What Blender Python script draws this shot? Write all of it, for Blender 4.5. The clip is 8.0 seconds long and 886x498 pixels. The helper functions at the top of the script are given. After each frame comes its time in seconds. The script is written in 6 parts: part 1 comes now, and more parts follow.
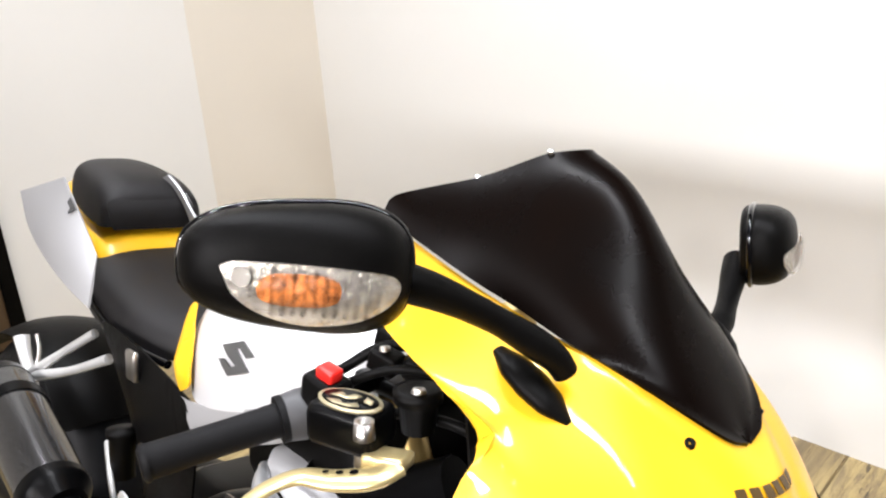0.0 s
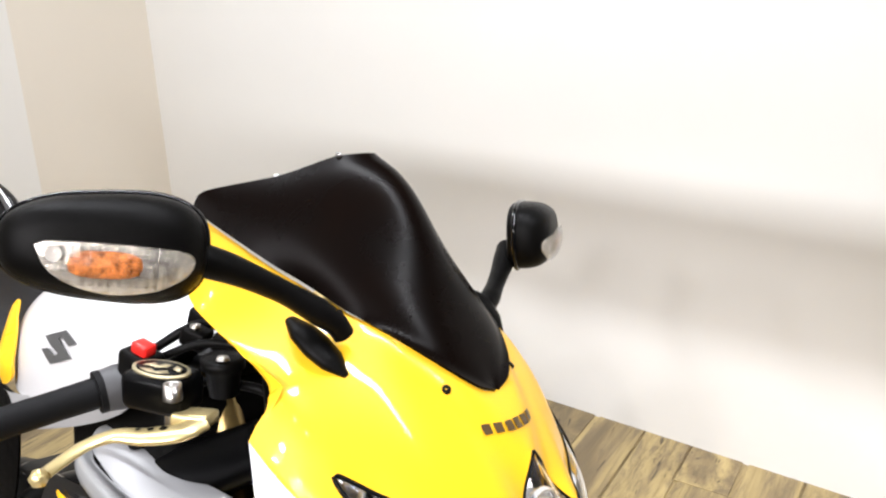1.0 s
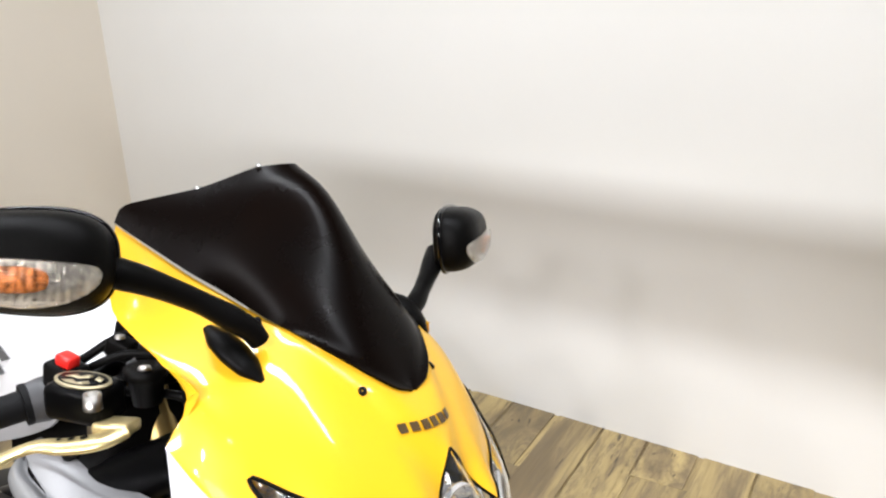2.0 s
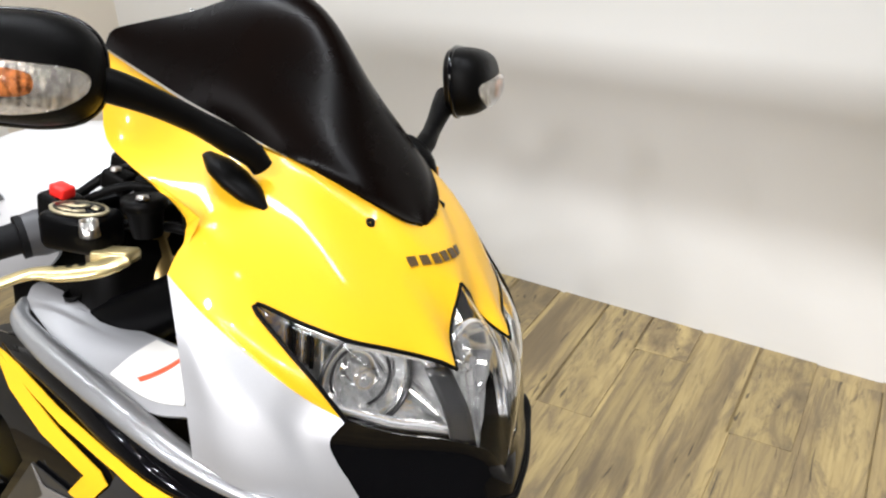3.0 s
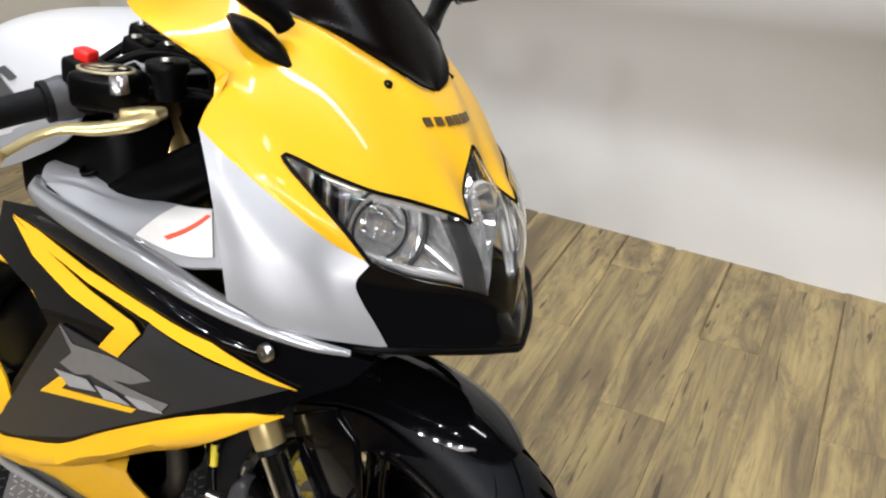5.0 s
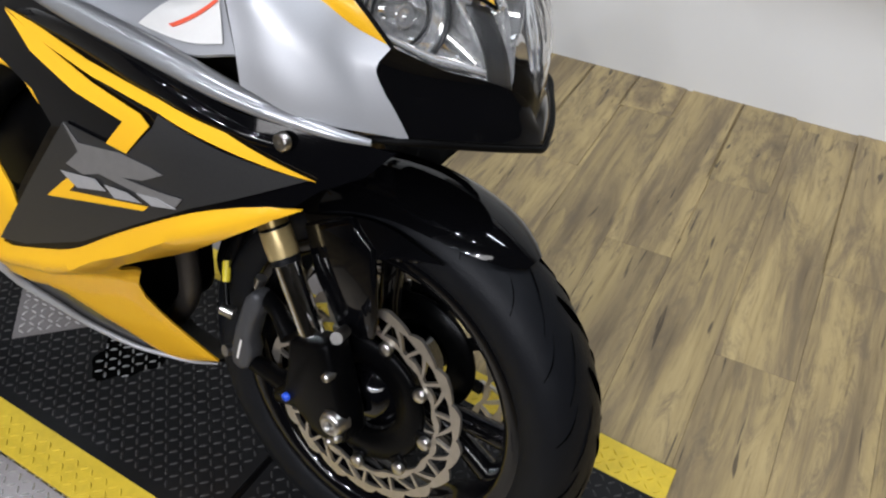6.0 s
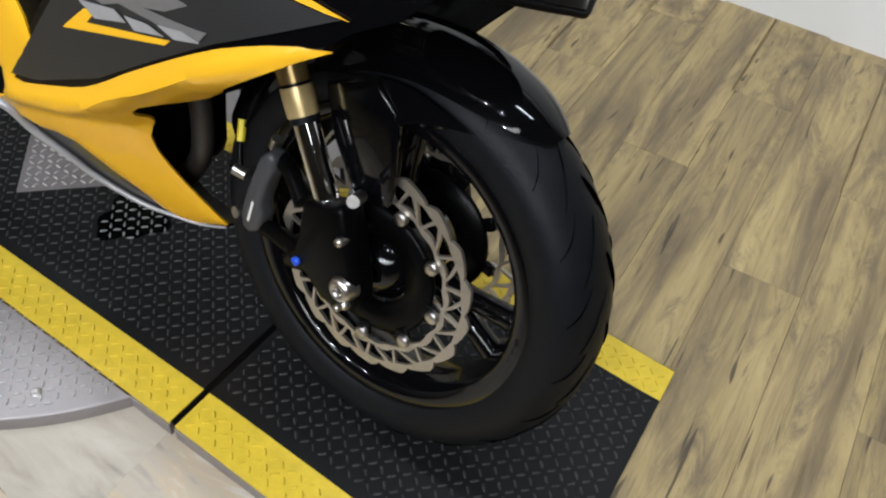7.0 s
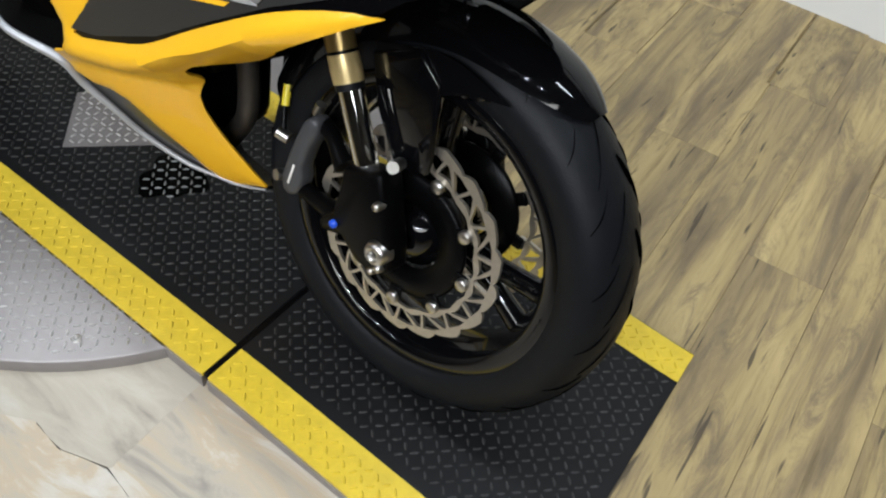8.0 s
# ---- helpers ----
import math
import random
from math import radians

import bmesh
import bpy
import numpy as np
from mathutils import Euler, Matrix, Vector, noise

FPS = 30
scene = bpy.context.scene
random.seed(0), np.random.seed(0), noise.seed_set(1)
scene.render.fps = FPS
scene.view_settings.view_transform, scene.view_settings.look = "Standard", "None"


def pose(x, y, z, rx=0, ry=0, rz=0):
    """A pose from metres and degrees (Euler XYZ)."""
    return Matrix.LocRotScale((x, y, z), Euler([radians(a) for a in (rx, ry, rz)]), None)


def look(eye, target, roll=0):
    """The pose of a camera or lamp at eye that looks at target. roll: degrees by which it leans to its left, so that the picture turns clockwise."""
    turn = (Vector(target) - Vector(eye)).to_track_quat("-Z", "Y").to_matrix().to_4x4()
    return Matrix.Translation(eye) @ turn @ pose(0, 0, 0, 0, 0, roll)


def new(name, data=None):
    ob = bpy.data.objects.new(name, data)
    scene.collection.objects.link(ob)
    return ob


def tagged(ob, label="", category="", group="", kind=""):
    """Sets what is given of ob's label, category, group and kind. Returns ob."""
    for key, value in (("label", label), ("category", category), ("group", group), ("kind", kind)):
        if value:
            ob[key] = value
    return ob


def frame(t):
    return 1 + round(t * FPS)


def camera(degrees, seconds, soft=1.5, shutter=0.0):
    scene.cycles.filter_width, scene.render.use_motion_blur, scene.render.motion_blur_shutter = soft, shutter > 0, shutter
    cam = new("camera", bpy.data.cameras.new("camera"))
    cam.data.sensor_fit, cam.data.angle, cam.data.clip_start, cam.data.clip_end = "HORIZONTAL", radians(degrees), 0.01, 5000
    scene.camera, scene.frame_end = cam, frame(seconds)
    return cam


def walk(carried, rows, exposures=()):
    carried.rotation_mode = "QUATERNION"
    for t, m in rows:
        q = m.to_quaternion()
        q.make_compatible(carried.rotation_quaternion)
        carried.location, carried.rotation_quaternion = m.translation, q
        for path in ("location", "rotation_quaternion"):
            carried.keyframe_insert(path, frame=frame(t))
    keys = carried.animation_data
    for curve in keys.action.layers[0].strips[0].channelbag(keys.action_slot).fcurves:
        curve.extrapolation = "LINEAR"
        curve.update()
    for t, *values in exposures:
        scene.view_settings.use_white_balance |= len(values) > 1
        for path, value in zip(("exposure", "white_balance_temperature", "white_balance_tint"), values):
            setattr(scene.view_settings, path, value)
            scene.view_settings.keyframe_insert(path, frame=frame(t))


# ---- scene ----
cam = camera(56.95, 8.0, soft=2.2)
PATH = [
    (0, (0.2885, -0.4456, 1.3182), (-0.9398, 0.7098, 0.6887), -4.07),
    (0.5, (0.3564, -0.5137, 1.3262), (-0.7363, 0.7458, 0.6484), -3.05),
    (1, (0.4216, -0.5058, 1.3388), (-0.5657, 0.8659, 0.7193), -1.12),
    (1.2, (0.4514, -0.4910, 1.3530), (-0.5012, 0.9160, 0.7588), -1.86),
    (2.3, (0.4890, -0.4909, 1.3362), (-0.4546, 0.9039, 0.7006), -2.28),
    (2.5, (0.4847, -0.4889, 1.3177), (-0.4500, 0.8814, 0.6187), -2.21),
    (3, (0.4736, -0.4858, 1.2728), (-0.4365, 0.8324, 0.4518), -1.89),
    (3.5, (0.4825, -0.4898, 1.2817), (-0.4297, 0.8338, 0.4717), -2.20),
    (4, (0.5193, -0.5486, 1.2947), (-0.4165, 0.7956, 0.5479), -4.62),
    (4.2, (0.5274, -0.5671, 1.2891), (-0.4198, 0.7469, 0.5041), -3.36),
    (5.3, (0.4616, -0.5871, 1.1930), (-0.3194, 0.6960, 0.2013), -0.67),
    (5.5, (0.4593, -0.5930, 1.1798), (-0.3095, 0.6478, 0.1265), -1.17),
    (6, (0.4632, -0.6078, 1.1481), (-0.2575, 0.5610, -0.0158), -0.11),
    (6.5, (0.4591, -0.6241, 1.1172), (-0.2197, 0.4889, -0.1238), 2.63),
    (7, (0.4530, -0.6358, 1.0953), (-0.1906, 0.4284, -0.2060), 4.80),
    (7.5, (0.4530, -0.6478, 1.1004), (-0.1897, 0.4165, -0.2012), 4.20),
    (8, (0.4620, -0.6742, 1.1060), (-0.2023, 0.3419, -0.2231), 6.41),
]
EXPOSURES = [(0.0, 0.02, 6350, 13), (1.2, -0.14, 6300, 12), (2.3, -0.36, 6250, 11), (4.2, -0.52, 6200, 10), (5.3, -0.84, 6100, 11), (6.0, -0.98, 5850, 11), (8.0, -0.82, 5850, 6)]
walk(cam, [(t, look(eye, target, roll)) for t, eye, target, roll in PATH], EXPOSURES)

# ---- world and lights ----
world = bpy.data.worlds.new("world")
scene.world = world
world.use_nodes = True
world.node_tree.nodes["Background"].inputs[0].default_value = (1.0, 0.93, 0.84, 1)
world.node_tree.nodes["Background"].inputs[1].default_value = 0.25


def area_lamp(name, eye, target, length, depth, watts, spread, colour=(1.0, 0.985, 0.99)):
    data = bpy.data.lights.new(name, "AREA")
    data.shape, data.size, data.size_y = "RECTANGLE", length, depth
    data.energy, data.color, data.spread = watts, colour, radians(spread)
    ob = new(name, data)
    ob.matrix_world = look(eye, target)
    return ob


def spot_lamp(name, eye, target, watts, cone, blend=0.4, radius=0.03, colour=(1.0, 0.985, 0.99)):
    data = bpy.data.lights.new(name, "SPOT")
    data.energy, data.color, data.spot_size, data.spot_blend, data.shadow_soft_size = watts, colour, radians(cone), blend, radius
    ob = new(name, data)
    ob.matrix_world = look(eye, target)
    return ob


area_lamp("ceiling_strip", (-0.3, 0.20, 2.65), (-0.3, 0.62, 0.9), 4.2, 0.10, 84, 140, (0.97, 0.985, 1.0))
# broad warm fill light added on the south side, not a known fixture
area_lamp("ceiling_panel", (0.9, -2.9, 2.2), (-0.2, 0.0, 0.5), 3.6, 0.5, 42, 120, (1.0, 0.93, 0.85))
for k in range(6):
    spot_lamp("track_spot", (-1.3 + 0.55 * k, -2.2, 2.15), (-0.8 + 0.25 * k, 0.0, 0.28), 88, 44, 0.75, 0.045)
for k in range(6):
    spot_lamp("track_spot", (-1.7 + 0.5 * k, -1.0, 2.45), (-0.6 + 0.17 * k, -0.05, 0.55), 13, 66, 0.6, 0.03)

# ---- materials ----


def material(name, colour=(0.5, 0.5, 0.5), rough=0.5, metal=0.0, coat=0.0, noise_scale=0.0, mix=0.0, dark=0.6, bump=0.0, bump_scale=200.0, spec=0.5, stretch=(1, 1, 1), rough_mix=0.0):
    """A principled material with a coarse and a fine variation and a fine bump."""
    m = bpy.data.materials.new(name)
    m.use_nodes = True
    tree = m.node_tree
    n, ln = tree.nodes, tree.links
    p = n["Principled BSDF"]
    p.inputs["Base Color"].default_value = (*colour, 1)
    p.inputs["Roughness"].default_value = rough
    p.inputs["Metallic"].default_value = metal
    p.inputs["Coat Weight"].default_value = coat
    p.inputs["Coat Roughness"].default_value = 0.04
    p.inputs["Specular IOR Level"].default_value = spec
    tc = n.new("ShaderNodeTexCoord")
    mp = n.new("ShaderNodeMapping")
    mp.inputs["Scale"].default_value = stretch
    ln.new(tc.outputs["Object"], mp.inputs["Vector"])
    if noise_scale:
        a = n.new("ShaderNodeTexNoise")
        a.inputs["Scale"].default_value, a.inputs["Detail"].default_value, a.inputs["Roughness"].default_value = noise_scale, 8, 0.65
        ln.new(mp.outputs[0], a.inputs["Vector"])
        r = n.new("ShaderNodeMapRange")
        r.inputs["From Min"].default_value, r.inputs["From Max"].default_value = 0.35, 0.7
        r.inputs["To Min"].default_value, r.inputs["To Max"].default_value = 0.0, mix
        ln.new(a.outputs["Fac"], r.inputs["Value"])
        c = n.new("ShaderNodeMix")
        c.data_type = "RGBA"
        c.inputs["A"].default_value = (*colour, 1)
        c.inputs["B"].default_value = (*[v * dark for v in colour], 1)
        ln.new(r.outputs[0], c.inputs["Factor"])
        ln.new(c.outputs["Result"], p.inputs["Base Color"])
        if rough_mix:
            q = n.new("ShaderNodeMapRange")
            q.inputs["From Min"].default_value, q.inputs["From Max"].default_value = 0.3, 0.7
            q.inputs["To Min"].default_value, q.inputs["To Max"].default_value = max(0.02, rough - rough_mix), rough + rough_mix
            ln.new(a.outputs["Fac"], q.inputs["Value"])
            ln.new(q.outputs[0], p.inputs["Roughness"])
    if bump:
        b = n.new("ShaderNodeTexNoise")
        b.inputs["Scale"].default_value, b.inputs["Detail"].default_value = bump_scale, 4
        ln.new(mp.outputs[0], b.inputs["Vector"])
        k = n.new("ShaderNodeBump")
        k.inputs["Strength"].default_value, k.inputs["Distance"].default_value = bump, 0.002
        ln.new(b.outputs["Fac"], k.inputs["Height"])
        ln.new(k.outputs[0], p.inputs["Normal"])
    return m


def glass(name, colour=(1, 1, 1), rough=0.02):
    m = material(name, colour, rough)
    m.node_tree.nodes["Principled BSDF"].inputs["Transmission Weight"].default_value = 1.0
    m.node_tree.nodes["Principled BSDF"].inputs["IOR"].default_value = 1.2
    return m


M_YELLOW = material("yellow_paint", (0.80, 0.435, 0.012), 0.40, 0, 0.4, 6, 0.25, 0.92, spec=0.2)
M_SILVER = material("silver_paint", (0.44, 0.44, 0.45), 0.48, 0.5, 0.4, 900, 0.25, 0.8)
M_DARKSTEEL = material("dark_steel", (0.07, 0.062, 0.055), 0.42, 0.7, 0, 50, 0.5, 0.6)
M_GREY = material("grey_metallic_paint", (0.042, 0.041, 0.040), 0.34, 0.4, 0.5, 600, 0.5, 0.5)
M_BLACK = material("gloss_black_paint", (0.0025, 0.0025, 0.003), 0.10, 0, 0.6, 5, 0.4, 0.6, spec=0.12)
M_PLASTIC = material("black_plastic", (0.003, 0.0028, 0.0027), 0.38, 0, 0, 60, 0.5, 0.6, 0.2, 900, spec=0.06)
M_RUBBER = material("rubber", (0.0065, 0.007, 0.0085), 0.44, 0, 0, 25, 0.6, 0.6, 0.3, 500, spec=0.14)
M_GRIP = material("grip_rubber", (0.005, 0.005, 0.0055), 0.55, 0, 0, 40, 0.5, 0.6, 0.3, 700, spec=0.12)
M_SCREEN = material("smoked_screen", (0.004, 0.0022, 0.0016), 0.25, 0, 0.0, 7, 0.95, 0.25, spec=0.055, rough_mix=0.07, stretch=(1, 0.5, 0.5))
M_STEEL = material("brushed_steel", (0.55, 0.53, 0.5), 0.28, 1, 0, 40, 0.4, 0.6)
M_ROTOR = material("rotor_steel", (0.50, 0.46, 0.40), 0.34, 0.9, 0, 80, 0.5, 0.7)
M_CHROME = material("chrome", (0.82, 0.82, 0.82), 0.08, 0.8, 0, 15, 0.3, 0.8)
M_FORK = material("polished_fork_tube", (0.90, 0.90, 0.89), 0.05, 1.0, 0, 30, 0.2, 0.85)
# same silver as M_SILVER, paler for the light the tank catches
M_TANK = material("lit_silver_paint", (0.74, 0.74, 0.75), 0.35, 0.35, 0.5, 900, 0.2, 0.85)
M_GOLD = material("gold_anodised", (0.60, 0.46, 0.21), 0.32, 0.45, 0, 60, 0.4, 0.7)
# same gold as M_GOLD, with the upper tube's shade put into the colour
M_GOLD2 = material("shaded_gold_anodised", (0.34, 0.24, 0.09), 0.3, 0.7, 0, 60, 0.4, 0.7)
M_LEVER = material("gold_lever", (0.70, 0.57, 0.28), 0.28, 0.7, 0, 50, 0.3, 0.8)
M_ALU = material("cast_aluminium", (0.66, 0.66, 0.65), 0.45, 0.5, 0, 70, 0.5, 0.7, 0.15, 500)
M_FRAME = material("satin_black_metal", (0.002, 0.002, 0.0022), 0.3, 0.0, 0, 30, 0.5, 0.5, spec=0.08)
M_RED = material("red_plastic", (0.75, 0.02, 0.015), 0.35, 0, 0.2, 50, 0.3, 0.8)
M_CALIPER = material("caliper_grey", (0.05, 0.05, 0.053), 0.5, 0.1, 0, 60, 0.4, 0.7)
M_SEAT = material("seat_vinyl", (0.010, 0.0092, 0.0095), 0.46, 0, 0, 30, 0.5, 0.7, 0.35, 900, spec=0.2)
M_AMBER = material("amber_bulb", (0.40, 0.125, 0.03), 0.2, 0, 0.3, 140, 1.0, 0.12, 0.8, 160)
M_REFLECT = material("reflector", (0.92, 0.92, 0.91), 0.09, 0.88, 0, 12, 0.3, 0.85)
M_LENS = glass("clear_lens", (1, 1, 1), 0.0)
M_STICKER = material("white_sticker", (0.72, 0.70, 0.66), 0.4, 0, 0, 30, 0.5, 0.85)
M_REDLINE = material("red_line", (0.75, 0.10, 0.04), 0.45, 0, 0, 30, 0.3, 0.8)
M_DARKPRINT = material("dark_print", (0.07, 0.04, 0.012), 0.4, 0, 0, 60, 0.4, 0.6)
M_WALL = material("cream_wall_paint", (0.80, 0.785, 0.75), 0.75, 0, 0, 1.4, 0.35, 0.92, 0.12, 260)
M_TAN = material("beige_wall_paint", (0.74, 0.68, 0.585), 0.75, 0, 0, 1.4, 0.35, 0.92, 0.12, 260)
M_DARKWALL = material("charcoal_wall_paint", (0.10, 0.095, 0.09), 0.8, 0, 0, 2, 0.3, 0.9)
M_CEIL = material("dark_ceiling_paint", (0.07, 0.068, 0.065), 0.85, 0, 0, 2, 0.3, 0.9)
M_BPLATE = material("black_tread_plate", (0.009, 0.009, 0.0095), 0.42, 0.0, 0, 14, 0.6, 0.5, 0.2, 400, rough_mix=0.12, spec=0.22)
M_BLUG = material("pale_tread_lug", (0.13, 0.127, 0.124), 0.34, 0.6, 0, 28, 0.9, 0.25, rough_mix=0.12)
M_YPLATE = material("yellow_tread_plate", (0.74, 0.54, 0.035), 0.45, 0, 0, 35, 0.7, 0.72, 0.2, 300)
M_APLATE = material("aluminium_tread_plate", (0.30, 0.275, 0.265), 0.42, 0.5, 0, 12, 0.6, 0.75, 0.2, 300, rough_mix=0.12)
# same aluminium as the plate; the lugs' highlights are in this paler colour
M_ALUG = material("highlit_tread_lug", (0.72, 0.70, 0.68), 0.30, 0.7, 0, 60, 0.6, 0.6)
M_BLUE = material("blue_plastic", (0.02, 0.08, 0.6), 0.3)
M_YTAG = material("yellow_tag", (0.75, 0.6, 0.03), 0.4)

# ---- building helpers ----


def part(name, data, mat, parent, label="", smooth=True, kind=""):
    """Links (verts, faces) or a bmesh as one mesh object under its parent."""
    me = bpy.data.meshes.new(name)
    if isinstance(data, bmesh.types.BMesh):
        data.to_mesh(me)
        data.free()
    else:
        me.from_pydata([tuple(map(float, v)) for v in data[0]], [], [tuple(map(int, f)) for f in data[1]])
    me.update()
    if smooth:
        me.polygons.foreach_set("use_smooth", [True] * len(me.polygons))
    me.materials.append(mat)
    ob = new(name, me)
    ob.parent = parent
    return tagged(ob, label, kind=kind)


def spline(pts, n):
    """A smooth curve through the points, n samples evenly along it."""
    p = np.array(pts, float)
    if len(p) == 1:
        return np.repeat(p, n, 0)
    if len(p) == 2:
        return p[0] + (p[1] - p[0]) * np.linspace(0, 1, n)[:, None]
    q = np.vstack([2 * p[0] - p[1], p, 2 * p[-1] - p[-2]])
    out = []
    for i in range(1, len(q) - 2):
        t = np.linspace(0, 1, 24, endpoint=i == len(q) - 3)[:, None]
        a, b, c, d = q[i - 1], q[i], q[i + 1], q[i + 2]
        out.append(0.5 * (2 * b + (c - a) * t + (2 * a - 5 * b + 4 * c - d) * t**2 + (3 * b - a - 3 * c + d) * t**3))
    o = np.vstack(out)
    s = np.r_[0, np.cumsum(np.linalg.norm(np.diff(o, axis=0), axis=1))]
    u = np.linspace(0, s[-1], n)
    return np.stack([np.interp(u, s, o[:, k]) for k in range(3)], 1)


def coons(bottom, top, left, right, nu=20, nv=16, bulge=0.0, towards=None):
    """A patch between four edges. bottom and top run along u, left and right along v. Gives a grid of places."""
    c0, c1, d0, d1 = spline(bottom, nu), spline(top, nu), spline(left, nv), spline(right, nv)
    u, v = np.linspace(0, 1, nu)[None, :, None], np.linspace(0, 1, nv)[:, None, None]
    g = (1 - v) * c0[None] + v * c1[None] + (1 - u) * d0[:, None] + u * d1[:, None]
    g = g - ((1 - u) * (1 - v) * c0[0] + u * (1 - v) * c0[-1] + (1 - u) * v * c1[0] + u * v * c1[-1])
    if bulge:
        g = g + np.array(towards, float) * bulge * (16 * u * (1 - u) * v * (1 - v))
    return g


def grid_faces(nv, nu, first=0, flip=False):
    f = []
    for j in range(nv - 1):
        for i in range(nu - 1):
            a = first + j * nu + i
            q = (a, a + 1, a + nu + 1, a + nu)
            f.append(q[::-1] if flip else q)
    return f


def normals(g):
    du, dv = np.gradient(g, axis=1), np.gradient(g, axis=0)
    n = np.cross(du, dv)
    return n / np.maximum(np.linalg.norm(n, axis=2, keepdims=True), 1e-9)


def join(*meshes):
    verts, faces = [], []
    for v, f in meshes:
        k = len(verts)
        verts += list(v)
        faces += [tuple(i + k for i in q) for q in f]
    return verts, faces


def moved(mesh, m):
    v, f = mesh
    return [tuple(m @ Vector(p)) for p in v], f


def tube(pts, radius, sides=12, n=0, caps=True, squash=1.0):
    """A round bar along a smooth curve; radius: one number or one for each given point."""
    n = n or max(2, 6 * (len(pts) - 1) + 1)
    if len(pts) == 2:
        n = max(n, 2)
    c = spline(pts, n)
    if isinstance(radius, (int, float)):
        r = np.full(n, float(radius))
    else:
        r = np.interp(np.linspace(0, 1, n), np.linspace(0, 1, len(radius)), radius)
    t = np.gradient(c, axis=0)
    t /= np.linalg.norm(t, axis=1, keepdims=True)
    side = np.cross(t[0], (0, 0, 1))
    if np.linalg.norm(side) < 0.1:
        side = np.cross(t[0], (0, 1, 0))
    side /= np.linalg.norm(side)
    verts, faces = [], []
    for i in range(n):
        side = side - t[i] * (side @ t[i])
        side /= np.linalg.norm(side)
        up = np.cross(side, t[i])
        for k in range(sides):
            a = 2 * math.pi * k / sides
            verts.append(c[i] + r[i] * (math.cos(a) * side + squash * math.sin(a) * up))
    for i in range(n - 1):
        for k in range(sides):
            a, b = i * sides + k, i * sides + (k + 1) % sides
            faces.append((a, a + sides, b + sides, b))
    if caps:
        k = len(verts)
        verts += verts[:sides] + verts[(n - 1) * sides : n * sides]
        faces.append(tuple(range(k, k + sides)))
        faces.append(tuple(range(k + 2 * sides - 1, k + sides - 1, -1)))
    return verts, faces


def lathe(profile, sides=32, axis="y"):
    """A turned body from (distance along the axis, radius) pairs."""
    verts, faces = [], []
    for s in range(sides):
        a = 2 * math.pi * s / sides
        for h, r in profile:
            x, z = r * math.cos(a), r * math.sin(a)
            verts.append({"y": (x, h, z), "z": (x, z, h), "x": (h, x, z)}[axis])
    n = len(profile)
    for s in range(sides):
        for i in range(n - 1):
            a, b = s * n + i, ((s + 1) % sides) * n + i
            faces.append((a, a + 1, b + 1, b))
    return verts, faces


def box(x0, y0, z0, x1, y1, z1, bevel=0.0, segments=2):
    bm = bmesh.new()
    bmesh.ops.create_cube(bm, size=1.0)
    for v in bm.verts:
        v.co = Vector(((x0 + x1) / 2 + v.co.x * (x1 - x0), (y0 + y1) / 2 + v.co.y * (y1 - y0), (z0 + z1) / 2 + v.co.z * (z1 - z0)))
    if bevel:
        bmesh.ops.bevel(bm, geom=bm.edges[:], offset=bevel, segments=segments, affect="EDGES", profile=0.5)
    bm.verts.index_update()
    out = [tuple(v.co) for v in bm.verts], [tuple(v.index for v in f.verts) for f in bm.faces]
    bm.free()
    return out


def prism(outline, low, high, axis="z", bevel=0.0):
    """A flat plate of any outline; axis: the way of its thickness."""
    def put(a, b, h):
        return {"z": (a, b, h), "y": (a, h, b), "x": (h, a, b)}[axis]
    bm = bmesh.new()
    ring = [bm.verts.new(put(a, b, low)) for a, b in outline]
    f = bm.faces.new(ring)
    ext = bmesh.ops.extrude_face_region(bm, geom=[f])
    d = Vector(put(0, 0, high - low))
    for v in ext["geom"]:
        if isinstance(v, bmesh.types.BMVert):
            v.co += d
    bmesh.ops.recalc_face_normals(bm, faces=bm.faces[:])
    if bevel:
        rim = [e for e in bm.edges if len(e.link_faces) == 2 and abs(e.link_faces[0].normal.dot(e.link_faces[1].normal)) < 0.5]
        bmesh.ops.bevel(bm, geom=rim, offset=bevel, segments=2, affect="EDGES", profile=0.5)
    bm.verts.index_update()
    out = [tuple(v.co) for v in bm.verts], [tuple(v.index for v in f.verts) for f in bm.faces]
    bm.free()
    return out


def structure(name, mesh, mat, label, category, smooth=False):
    return tagged(part(name, mesh, mat, None, "", smooth), label, category, kind="structure")

# ---- the room ----
FLOOR_Z = -0.03
GRAIN = Vector((-0.06, 0.998, 0)).normalized()
ACROSS = Vector((GRAIN.y, -GRAIN.x, 0))


